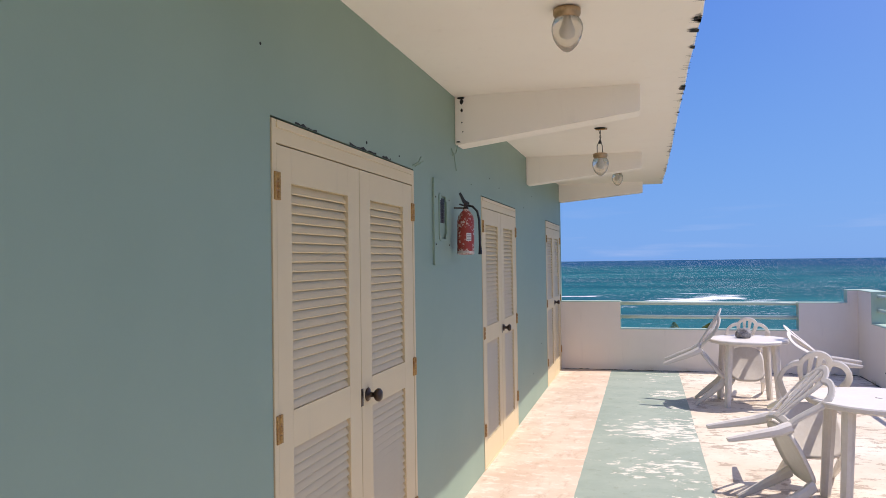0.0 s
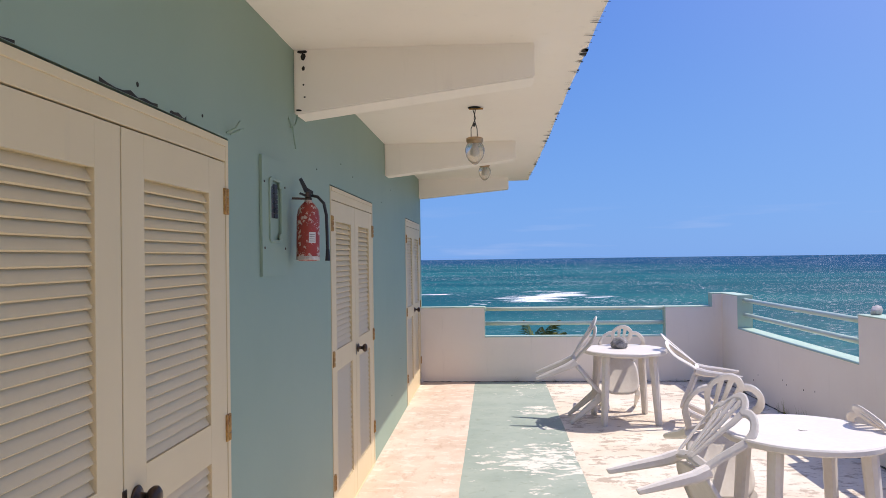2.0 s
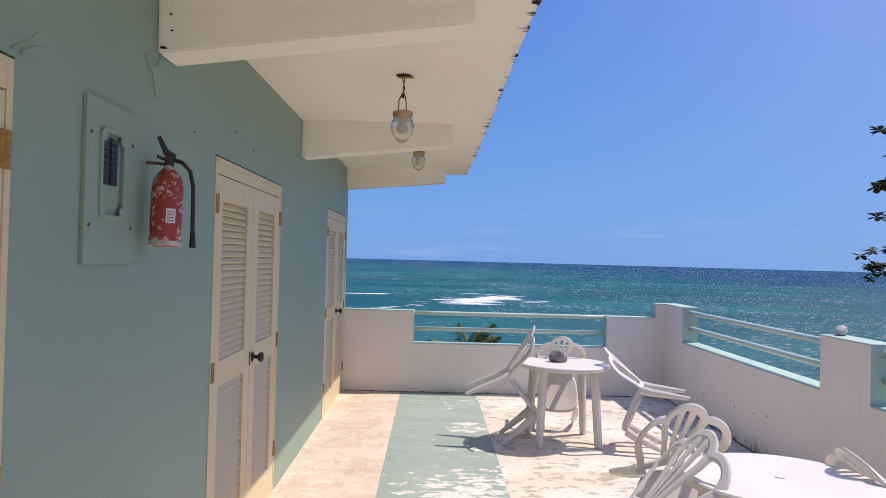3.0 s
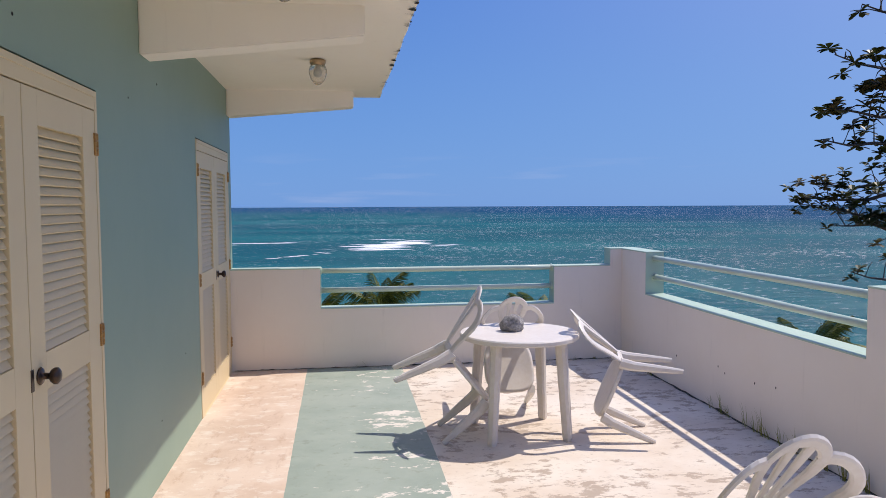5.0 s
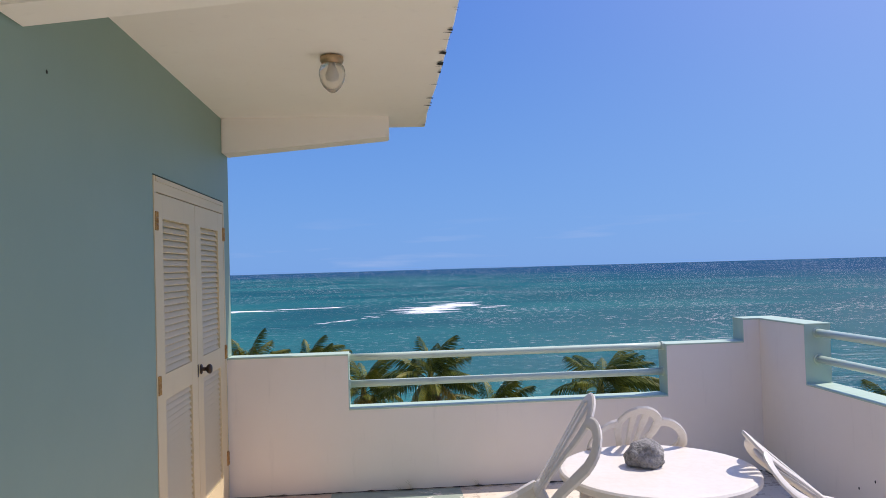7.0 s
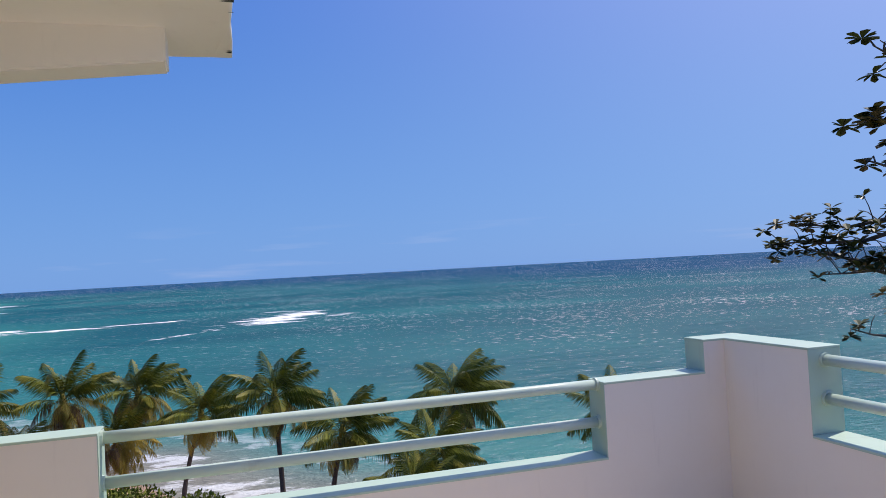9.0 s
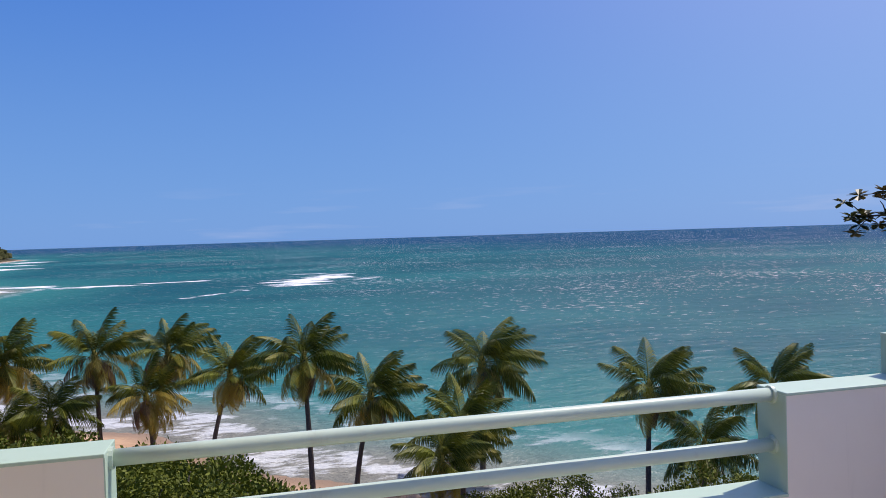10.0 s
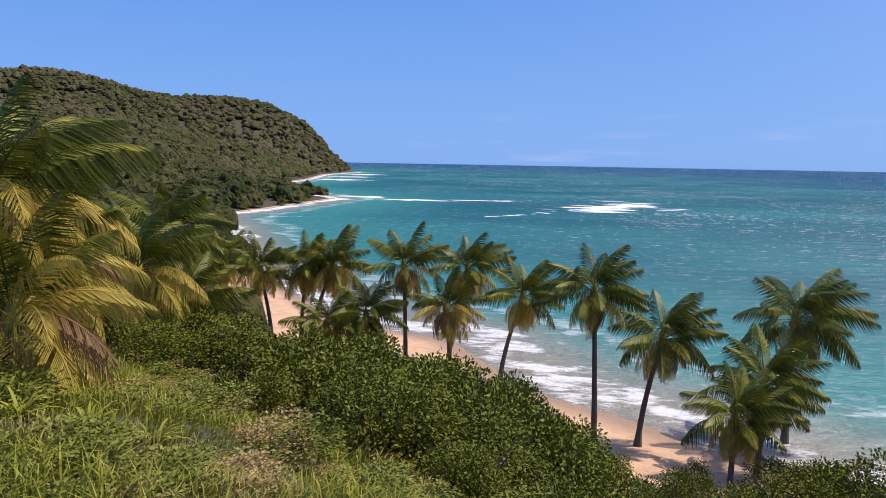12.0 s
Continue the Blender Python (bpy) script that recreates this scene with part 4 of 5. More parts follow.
def chair():
    """A moulded chair with a scalloped fan back; its front feet stand at the origin and it faces +y."""
    c = thing("plastic_chair", "white plastic chair with fan back tipped against the table", "chair", group="chairs round the tables")
    # seat: a dished plate with rounded corners and a turned-down lip
    bm = bmesh.new()
    n = 36
    rings = []
    for k, dz in ((0.15, -0.012), (0.6, -0.010), (0.9, -0.002), (1.0, 0.0), (1.02, -0.022), (0.98, -0.030), (0.96, -0.014), (0.6, -0.022), (0.15, -0.024)):
        ring = []
        for i in range(n):
            a = 2 * math.pi * i / n
            ca, sa = math.cos(a), math.sin(a)
            wide = 0.225 + 0.012 * sa
            ring.append(bm.verts.new((k * wide * math.copysign(abs(ca) ** 0.6, ca), -0.235 + k * 0.225 * math.copysign(abs(sa) ** 0.7, sa), 0.425 + dz + 0.012 * sa * k)))
        rings.append(ring)
    for p, q in zip(rings, rings[1:]):
        for i in range(n):
            bm.faces.new((p[i], p[(i + 1) % n], q[(i + 1) % n], q[i]))
    bm.faces.new(rings[0])
    bm.faces.new(rings[-1])
    part("seat", bm, M_PLASTIC, c, smooth=True)
    # back: outline with three lobes, then the fan of slats inside it
    half = [(0.165, 0.40), (0.20, 0.50), (0.235, 0.58), (0.262, 0.65)]
    half += [(0.165 + 0.10 * math.cos(radians(a)), 0.685 + 0.10 * math.sin(radians(a))) for a in range(0, 121, 15)]
    half += [(0.115 * math.cos(radians(a)), 0.752 + 0.10 * math.sin(radians(a))) for a in range(12, 91, 13)]
    path = half + [(-u, v) for u, v in reversed(half[:-1])]
    part("back_frame", ribbon(path, 0.046, 0.020, back_point), M_PLASTIC, c)
    inner = [(0.03, 0.42), (0.052, 0.52), (0.078, 0.62), (0.104, 0.70), (0.112, 0.765)]
    for sgn in (1, -1):
        part("back_slat", ribbon([(sgn * u, v) for u, v in inner], [0.030, 0.032, 0.036, 0.042, 0.05], 0.016, back_point), M_PLASTIC, c)
        part("back_slat", ribbon([(sgn * u, v) for u, v in ((0.010, 0.42), (0.018, 0.55), (0.030, 0.70), (0.036, 0.835))], [0.018, 0.022, 0.030, 0.044], 0.016, back_point), M_PLASTIC, c)
    part("back_rail", ribbon([(-0.175, 0.425), (0.0, 0.43), (0.175, 0.425)], 0.05, 0.02, back_point), M_PLASTIC, c)
    for sgn in (1, -1):
        part("leg", chair_leg((sgn * 0.19, -0.035, 0.41), (sgn * 0.205, -0.02, 0.33), (sgn * 0.225, 0.0, 0.0), 0.075, 0.036), M_PLASTIC, c)
        part("leg", chair_leg((sgn * 0.18, -0.455, 0.43), (sgn * 0.195, -0.47, 0.33), (sgn * 0.215, -0.56, 0.0), 0.075, 0.036), M_PLASTIC, c)
    return c


def tipped(x, y, facing, tilt):
    """Pose of a chair standing on its front feet, facing that way (degrees from +x), tipped forward."""
    return Matrix.Translation((x, y, 0.006)) @ Matrix.Rotation(radians(facing - 90), 4, "Z") @ Matrix.Rotation(radians(-tilt), 4, "X") @ Matrix.Diagonal((0.91, 0.95, 0.96, 1))


T1, T2 = (2.25, 7.77), (2.57, 4.33)
table(*T1, 3)
table(*T2, 0)
first = chair()
first.matrix_basis = tipped(1.70, 7.78, -3, 53)


copy_thing(first, tipped(2.29, 8.48, -91, 64))
copy_thing(first, tipped(3.12, 7.56, 167, 70))
copy_thing(first, tipped(2.27, 5.04, 274, 59))
copy_thing(first, tipped(1.80, 4.25, 15, 67))
copy_thing(first, tipped(3.48, 4.46, 185, 74))


def stone(name, label, size, at, material, seed, category="stone"):
    bm = bmesh.new()
    bmesh.ops.create_icosphere(bm, subdivisions=4, radius=1.0)
    off = Vector((seed * 7.1, seed * 3.3, seed * 1.7))
    for v in bm.verts:
        n = v.co.normalized()
        k = 1 + 0.28 * noise.noise(n * 1.2 + off) + 0.12 * noise.noise(n * 3.4 + off) + 0.04 * noise.noise(n * 9 + off)
        v.co = Vector((n.x * size[0], n.y * size[1], n.z * size[2])) * k
        v.co.z = max(v.co.z, -size[2] * 0.72)
    low = min(v.co.z for v in bm.verts)
    for v in bm.verts:
        v.co.z -= low
    ob = tagged(part(name, bm, material, smooth=True), label, category)
    ob.matrix_basis = pose(*at)
    return ob


stone("beach_stone", "rough grey beach stone lying on the white table", (0.082, 0.070, 0.066), (2.21, 7.81, TABLE_Z + 0.001), M_ROCK, 3)
stone("shell_stone", "bleached white shell-like stone on the parapet post", (0.047, 0.040, 0.040), (3.985, 6.40, 1.133), M_SHELL, 5)


def weeds():
    """Dry grass tufts and grime along the foot of the parapets."""
    rng = random.Random(11)
    tufts = [(RIGHT - 0.02, y) for y in (7.0, 7.06, 7.2, 7.35, 7.42, 7.5, 7.62, 7.85, 7.95, 8.1, 6.6, 6.75, 6.4, 9.2, 9.3)]
    tufts += [(x, Y1 - 0.015) for x in (1.2, 1.28, 1.75, 2.7, 3.3, 3.4, 3.6)]
    for x, y in tufts:
        verts, faces = [], []
        tall = rng.uniform(0.10, 0.22) * (1.0 if y < 9 else 0.5)
        for _ in range(rng.randint(6, 12)):
            bx, by = x + rng.uniform(-0.012, 0.004), y + rng.uniform(-0.03, 0.03) * (1 if y < 9.9 else 0.1)
            h, dx, dy = tall * rng.uniform(0.5, 1.0), rng.uniform(-0.06, 0.0), rng.uniform(-0.05, 0.05)
            i = len(verts)
            verts += [(bx, by - 0.0025, 0.001), (bx, by + 0.0025, 0.001), (bx + dx * 0.4, by + dy * 0.4 + 0.002, h * 0.6), (bx + dx * 0.4, by + dy * 0.4 - 0.002, h * 0.6), (bx + dx, by + dy, h)]
            faces += [(i, i + 1, i + 2, i + 3), (i + 3, i + 2, i + 4)]
        tagged(mesh_object("weed_tuft", verts, faces, M_GRASS), "dry grass tuft growing at the foot of the parapet", "weeds", group="weeds by the parapet")
    bm = bmesh.new()
    n = 120
    def line(fn):
        a = [bm.verts.new(fn(k / n, 0.0)) for k in range(n + 1)]
        b = [bm.verts.new(fn(k / n, 1.0)) for k in range(n + 1)]
        for k in range(n):
            bm.faces.new((a[k], a[k + 1], b[k + 1], b[k]))
    line(lambda k, e: (RIGHT - 0.001 - e * (0.004 + 0.03 * abs(noise.noise(Vector((k * 40, 0, 0))))), 0.5 + 9.49 * k, 0.003))
    line(lambda k, e: (0.02 + 3.84 * k, Y1 - 0.001 - e * (0.003 + 0.022 * abs(noise.noise(Vector((k * 30, 5, 0))))), 0.004))
    line(lambda k, e: (RIGHT - 0.002, 0.5 + 9.49 * k, 0.004 + e * (0.004 + 0.03 * max(0, noise.noise(Vector((k * 50, 9, 0)))))))
    line(lambda k, e: (0.02 + 3.84 * k, Y1 - 0.002, 0.004 + e * (0.003 + 0.018 * max(0, noise.noise(Vector((k * 50, 3, 0)))))))
    tagged(part("grime_line", bm, M_GRIME), "dark mould along the foot of the parapet walls", "grime", kind="structure")
    for x, y, z in ((RIGHT - 0.001, 8.75, 0.28), (RIGHT - 0.001, 8.9, 0.2), (RIGHT - 0.001, 8.05, 0.34), (RIGHT - 0.001, 7.95, 0.31), (RIGHT - 0.001, 7.55, 0.33), (RIGHT - 0.001, 7.3, 0.36)):
        ob = part("wall_chip", lathe([(0.006, 0.0), (0.004, 0.002)], 7), M_DARK)
        ob.matrix_basis = pose(x, y, z, 0, -90, 0) @ Matrix.Diagonal((1.7, 1.0, 1, 1))
        tagged(ob, "small dark chip in the white parapet", "damage", kind="structure")


weeds()


# ---- plants ----
def frond_mesh(name, length, arch, hang, count, material, seed, ragged=0.0):
    """One palm leaf along +y: an arching midrib with two rows of hanging leaflets."""
    rng = np.random.default_rng(seed)
    verts, faces = [], []

    def rib(t):
        return np.array([0.0, length * (t - 0.25 * arch * t * t), length * (0.32 * t - arch * 0.75 * t ** 2.0)])
    steps = 14
    for i in range(steps + 1):
        t = i / steps
        c, w = rib(t), 0.045 * (1 - 0.85 * t)
        verts += [c + (-w, 0, 0), c + (0, 0, w * 0.7), c + (w, 0, 0), c + (0, 0, -w * 0.7)]
    for i in range(steps):
        for k in range(4):
            faces.append((4 * i + k, 4 * i + (k + 1) % 4, 4 * i + 4 + (k + 1) % 4, 4 * i + 4 + k))
    for i in range(count):
        t = 0.16 + 0.84 * (i + 0.5) / count
        c = rib(t)
        ahead = rib(min(t + 0.02, 1.0)) - rib(t - 0.02)
        ahead /= np.linalg.norm(ahead)
        size = length * 0.285 * math.sin(math.pi * min(0.2 + 0.78 * t, 1.0)) ** 0.8 + 0.12
        for side in (-1, 1):
            if rng.random() < ragged:
                continue
            k = size * rng.uniform(0.8, 1.1)
            out = np.array([side * (0.85 - 0.35 * t), 0, 0]) + ahead * (0.45 + 0.5 * t) + np.array([0, 0, 0.12 - hang * 0.25 + rng.normal(0, 0.1)])
            out /= np.linalg.norm(out)
            w = 0.026 + 0.012 * rng.random()
            flat = ahead * w
            p0 = c
            p1 = c + out * k * 0.5 + np.array([0, 0, -hang * 0.12 * k])
            p2 = c + out * k * (0.98 - 0.25 * hang) + np.array([0, 0, -hang * (0.55 + 0.25 * rng.random()) * k])
            n = len(verts)
            verts += [p0 - flat * 0.4, p0 + flat * 0.4, p1 + flat * 0.9, p1 - flat * 0.9, p2]
            faces += [(n, n + 1, n + 2, n + 3), (n + 3, n + 2, n + 4)]
    me = bpy.data.meshes.new(name)
    me.from_pydata([tuple(map(float, p)) for p in verts], [], faces)
    me.materials.append(material)
    return me


FRONDS = [frond_mesh("frond", 3.9, a, h, 54, M_FROND, i) for i, (a, h) in enumerate(((0.4, 0.9), (0.62, 1.2), (0.85, 1.4), (0.55, 1.05)))]
OLD = [frond_mesh("frond", 3.6, 0.8, 1.25, 44, M_FROND_OLD, 21, 0.1), frond_mesh("frond", 3.4, 0.95, 1.3, 44, M_FROND_OLD, 22, 0.15)]
DEAD = [frond_mesh("frond", 2.9, 1.1, 1.4, 42, M_FROND_DEAD, 31, 0.25)]


def palm(x, y, crown_z, size, seed, lean=(0.0, 0.0), wind=0.5, old=0.25):
    """A coconut palm: ringed trunk and a wind-combed head of leaves."""
    rng = random.Random(seed)
    gz = float(ground_z(x - lean[0], y - lean[1])[0][0])
    tint = "yellowing" if old > 0.3 else "green"
    p = thing("coconut_palm", "wind-blown coconut palm with %s fronds by the beach" % tint, "palm tree", pose(x - lean[0], y - lean[1], gz - 0.1), group="beach palms")
    top = Vector((lean[0], lean[1], max(crown_z - gz + 0.1, 1.0)))
    pts, radii = [], []
    for i in range(13):
        k = i / 12
        pts.append(Vector((top.x * k ** 1.6, top.y * k ** 1.6, top.z * k)))
        radii.append((0.17 - 0.06 * k + 0.10 * max(0, 0.12 - k) / 0.12 + (0.012 if i % 2 else 0.0)) * size)
    part("trunk", tube(pts, radii, 9), M_BARK, p, "slender grey ringed trunk")
    head = lathe([(0.10, -0.25), (0.2, 0.0), (0.22, 0.3), (0.12, 0.65), (0.02, 0.8)], 10)
    bmesh.ops.transform(head, matrix=Matrix.Translation(top) @ Matrix.Scale(size, 4), verts=head.verts)
    part("crownshaft", head, M_FROND_OLD, p)
    count = 36
    for i in range(count):
        k = (i + 0.5) / count
        a = i * 2.399963 + rng.uniform(-0.2, 0.2)
        a -= wind * 0.75 * math.sin(a)                    # combed towards +x
        lift = radians(74 - 142 * k ** 0.85 + rng.uniform(-8, 8) - 12 * wind * max(0, -math.cos(a)))
        if k > 0.90 - old * 1.25:
            me = rng.choice(OLD if rng.random() < 0.72 else DEAD)
        else:
            me = rng.choice(FRONDS)
        f = new("frond", me)
        f.parent = p
        sc = size * rng.uniform(0.82, 1.06) * (0.78 + 0.22 * math.sin(math.pi * min(1.0, k + 0.2)))
        f.matrix_basis = Matrix.Translation(top + Vector((0, 0, 0.25 * (1 - k) * size))) @ Matrix.Rotation(a - math.pi / 2, 4, "Z") @ Matrix.Rotation(lift, 4, "X") @ Matrix.Rotation(rng.uniform(-0.35, 0.35), 4, "Y") @ Matrix.Scale(sc, 4)
    for i in range(rng.randint(3, 6)):
        bm = bmesh.new()
        bmesh.ops.create_icosphere(bm, subdivisions=2, radius=0.13 * size, matrix=Matrix.Translation(top + Vector((0.24 * math.cos(i * 1.3), 0.24 * math.sin(i * 1.3), -0.12 - 0.08 * (i % 2))) * 1.0) @ Matrix.Diagonal((1, 1, 1.25, 1)))
        part("coconut", bm, M_FROND_OLD, p, smooth=True)
    return p


# row along the beach: x, y, height of the leaf base, size, lean, wind, share of old leaves
for i, row in enumerate((
        (3.6, 49.4, -5.5, 1.0, (-0.3, 0.0), 0.5, 0.26), (15.8, 55.3, -7.6, 1.25, (0.2, 0.2), 0.8, 0.22), (7.6, 51.4, -8.3, 1.02, (1.1, 0.1), 0.75, 0.25),
        (-0.9, 62.8, -8.4, 1.05, (1.5, 0.2), 0.5, 0.3), (-5.4, 66.0, -6.9, 1.1, (1.4, 0.0), 0.45, 0.34), (-10.0, 63.6, -6.6, 1.08, (-0.2, 0.1), 0.35, 0.42),
        (-6.6, 62.8, -9.6, 1.05, (-0.4, 0.0), 0.4, 0.5), (-19.3, 67.9, -7.6, 1.1, (0.5, 0.1), 0.35, 0.35), (-17.0, 68.0, -7.3, 1.15, (1.9, 0.1), 0.4, 0.35),
        (-23.2, 67.3, -7.9, 1.05, (-1.0, 0.0), 0.3, 0.42), (-12.4, 61.4, -10.0, 1.05, (0.1, 0.2), 0.3, 0.3), (22.2, 44.5, -7.6, 1.0, (0.3, 0.1), 0.85, 0.18),
        (29.7, 43.9, -8.0, 1.0, (0.6, 0.1), 0.85, 0.18), (10.2, 44.7, -10.4, 0.9, (0.1, 0.1), 0.5, 0.3), (12.5, 48.7, -9.9, 1.05, (0.1, 0.1), 0.45, 0.15),
        (25.0, 43.6, -10.9, 0.95, (0.2, 0.2), 0.7, 0.2), (-29.7, 73.4, -8.3, 1.05, (0.1, 0.0), 0.3, 0.35), (-15.0, 60.0, -10.6, 0.95, (0.1, 0.0), 0.3, 0.4))):
    palm(row[0], row[1], row[2], row[3], 100 + i, row[4], row[5], row[6])
for i, row in enumerate((
        (-11.3, 24.0, 0.3, 1.1, (0.4, 0.2), 0.6, 0.5), (-11.6, 26.0, -1.6, 1.05, (0.3, 0.2), 0.6, 0.55), (-9.9, 23.0, -2.1, 0.95, (0.2, 0.1), 0.6, 0.6),
        (-13.2, 33.0, -2.6, 1.0, (0.3, 0.2), 0.5, 0.45), (-13.4, 36.0, -4.9, 1.0, (0.2, 0.1), 0.5, 0.45), (-18.8, 45.0, -2.6, 1.05, (0.3, 0.2), 0.4, 0.3),
        (-21.0, 50.0, -4.6, 1.0, (0.3, 0.2), 0.4, 0.3), (-27.0, 58.0, -5.0, 1.0, (0.3, 0.1), 0.4, 0.3), (-33.0, 72.0, -6.4, 1.0, (0.3, 0.1), 0.4, 0.3), (-24.0, 42.0, -1.0, 1.0, (0.3, 0.1), 0.4, 0.3))):
    palm(row[0], row[1], row[2], row[3], 200 + i, row[4], row[5], row[6])


def leaf_cloud(rng, blobs, per, size, droop=0.3):
    """Leaf quads scattered over the skins of some blobs: verts and faces."""
    verts, faces = [], []
    for (cx, cy, cz), (rx, ry, rz) in blobs:
        n = per
        d = rng.normal(size=(n, 3))
        d /= np.linalg.norm(d, axis=1)[:, None]
        d[:, 2] = np.where(d[:, 2] < -0.35, -d[:, 2], d[:, 2])
        r = rng.uniform(0.55, 1.08, (n, 1))
        c = np.array([cx, cy, cz]) + d * r * np.array([rx, ry, rz])
        out = d + rng.normal(0, 0.55, (n, 3))
        out[:, 2] -= droop
        out /= np.linalg.norm(out, axis=1)[:, None]
        side = np.cross(out, rng.normal(size=(n, 3)))
        side /= np.linalg.norm(side, axis=1)[:, None]
        s = size * rng.uniform(0.6, 1.3, (n, 1))
        quad = np.stack([c, c + out * s * 0.5 + side * s * 0.27, c + out * s, c + out * s * 0.5 - side * s * 0.27], 1).reshape(-1, 3)
        base = len(verts)
        verts.extend(quad.tolist())
        faces.extend([(base + 4 * i, base + 4 * i + 1, base + 4 * i + 2, base + 4 * i + 3) for i in range(n)])
    return verts, faces


def shrub_meshes():
    made = []
    for k in range(5):
        rng = np.random.default_rng(50 + k)
        blobs = []
        for _ in range(9):
            a, d = rng.uniform(0, 2 * math.pi), rng.uniform(0, 1.0) ** 0.6
            blobs.append(((d * math.cos(a), d * math.sin(a), rng.uniform(0.35, 1.25) - 0.3 * d), tuple(rng.uniform(0.38, 0.68, 3))))
        verts, faces = leaf_cloud(rng, blobs, 600, 0.076)
        me = bpy.data.meshes.new("foliage")
        me.from_pydata([tuple(v) for v in verts], [], faces)
        me.materials.append(M_SHRUB)
        bm = bmesh.new()
        for j in range(6):
            a = j * 1.05 + k
            tube([(0.05 * math.cos(a), 0.05 * math.sin(a), -0.1), (0.3 * math.cos(a), 0.3 * math.sin(a), 0.5), (0.65 * math.cos(a), 0.65 * math.sin(a), 1.1)], [0.04, 0.028, 0.01], 6, bm)
        st = bpy.data.meshes.new("stem")
        bm.to_mesh(st)
        bm.free()
        st.materials.append(M_BARK)
        made.append((me, st))
    return made


SHRUBS = shrub_meshes()


def weed_meshes():
    """Low leafy mounds: fewer, broader leaves than the shrubs."""
    made = []
    for k in range(7):
        rng = np.random.default_rng(150 + k)
        blobs = []
        for _ in range(9):
            a, d = rng.uniform(0, 2 * math.pi), rng.uniform(0, 1.0) ** 0.6
            blobs.append(((d * math.cos(a), d * math.sin(a), rng.uniform(0.25, 0.95) - 0.3 * d), tuple(rng.uniform(0.38, 0.68, 3))))
        verts, faces = leaf_cloud(rng, blobs, 300, 0.10)
        me = bpy.data.meshes.new("foliage")
        me.from_pydata([tuple(v) for v in verts], [], faces)
        me.materials.append(M_DRY if k in (2, 5) else M_SHRUB if k == 4 else M_WEED)
        made.append(me)
    return made


WEEDS = weed_meshes()


def shrub(x, y, size, k, rng):
    z = float(ground_z(x, y)[0][0])
    s = thing("shrub", "dense green broad-leaved shrub on the slope above the beach", "shrub", pose(x, y, z, 0, 0, rng.uniform(0, 360)) @ Matrix.Diagonal((size, size, size * rng.uniform(0.8, 1.15), 1)), group="slope shrubs")
    for name, me in zip(("foliage", "stem"), SHRUBS[k % 5]):
        o = new(name, me)
        o.parent = s


def thicket():
    rng = random.Random(77)
    n = 0
    for _ in range(4000):
        if n > 250:
            break
        x, y = rng.uniform(-26, 22), rng.uniform(18, 58)
        s = float(ground_z(x, y)[1][0])
        low = 26 + 1.5 * math.sin(x * 0.5) - 0.3 * max(0, x) + (3 if x < -4 else 0)
        if s < (11.0 if x < 5 else 15.0) or y < low:
            continue
        if x > 5 and s < 19 and rng.random() < 0.5:
            continue
        if x < -14 and y > 52:
            continue
        big = 1.5 if 31 < y < 46 and -9 < x < 2.0 else 1.0
        shrub(x, y, rng.uniform(1.2, 1.9) * big * (0.7 if y < low + 2 else 1.0), n, rng)
        n += 1


thicket()
for i, (x, y, k) in enumerate(((7, 36, 1.5), (8.5, 38.5, 1.6), (10.5, 40, 1.5), (12, 37.5, 1.4), (14.5, 36, 1.7), (9, 33, 1.3), (11, 34.5, 1.3), (17, 37, 1.8), (6, 40, 1.5), (19, 35, 1.7), (21.5, 33, 1.6),
                               (13.5, 41, 1.3), (5, 33, 1.5), (4.4, 37, 1.5), (8, 42, 1.3), (16, 33, 1.6), (18, 30, 1.7), (13, 32, 1.4), (23, 36, 1.4), (20, 38.5, 1.4), (14, 44, 1.5), (16, 42.5, 1.7), (18.5, 41, 1.6), (20.5, 40.8, 1.7), (23, 39.5, 1.8), (26, 38, 1.7), (28, 36, 1.8), (31, 33.5, 1.8), (12, 45, 1.4), (25, 34, 1.7), (29, 31, 1.8))):
    shrub(x, y, k * (1.35 if x >= 11 else 1.0), i, random.Random(i))


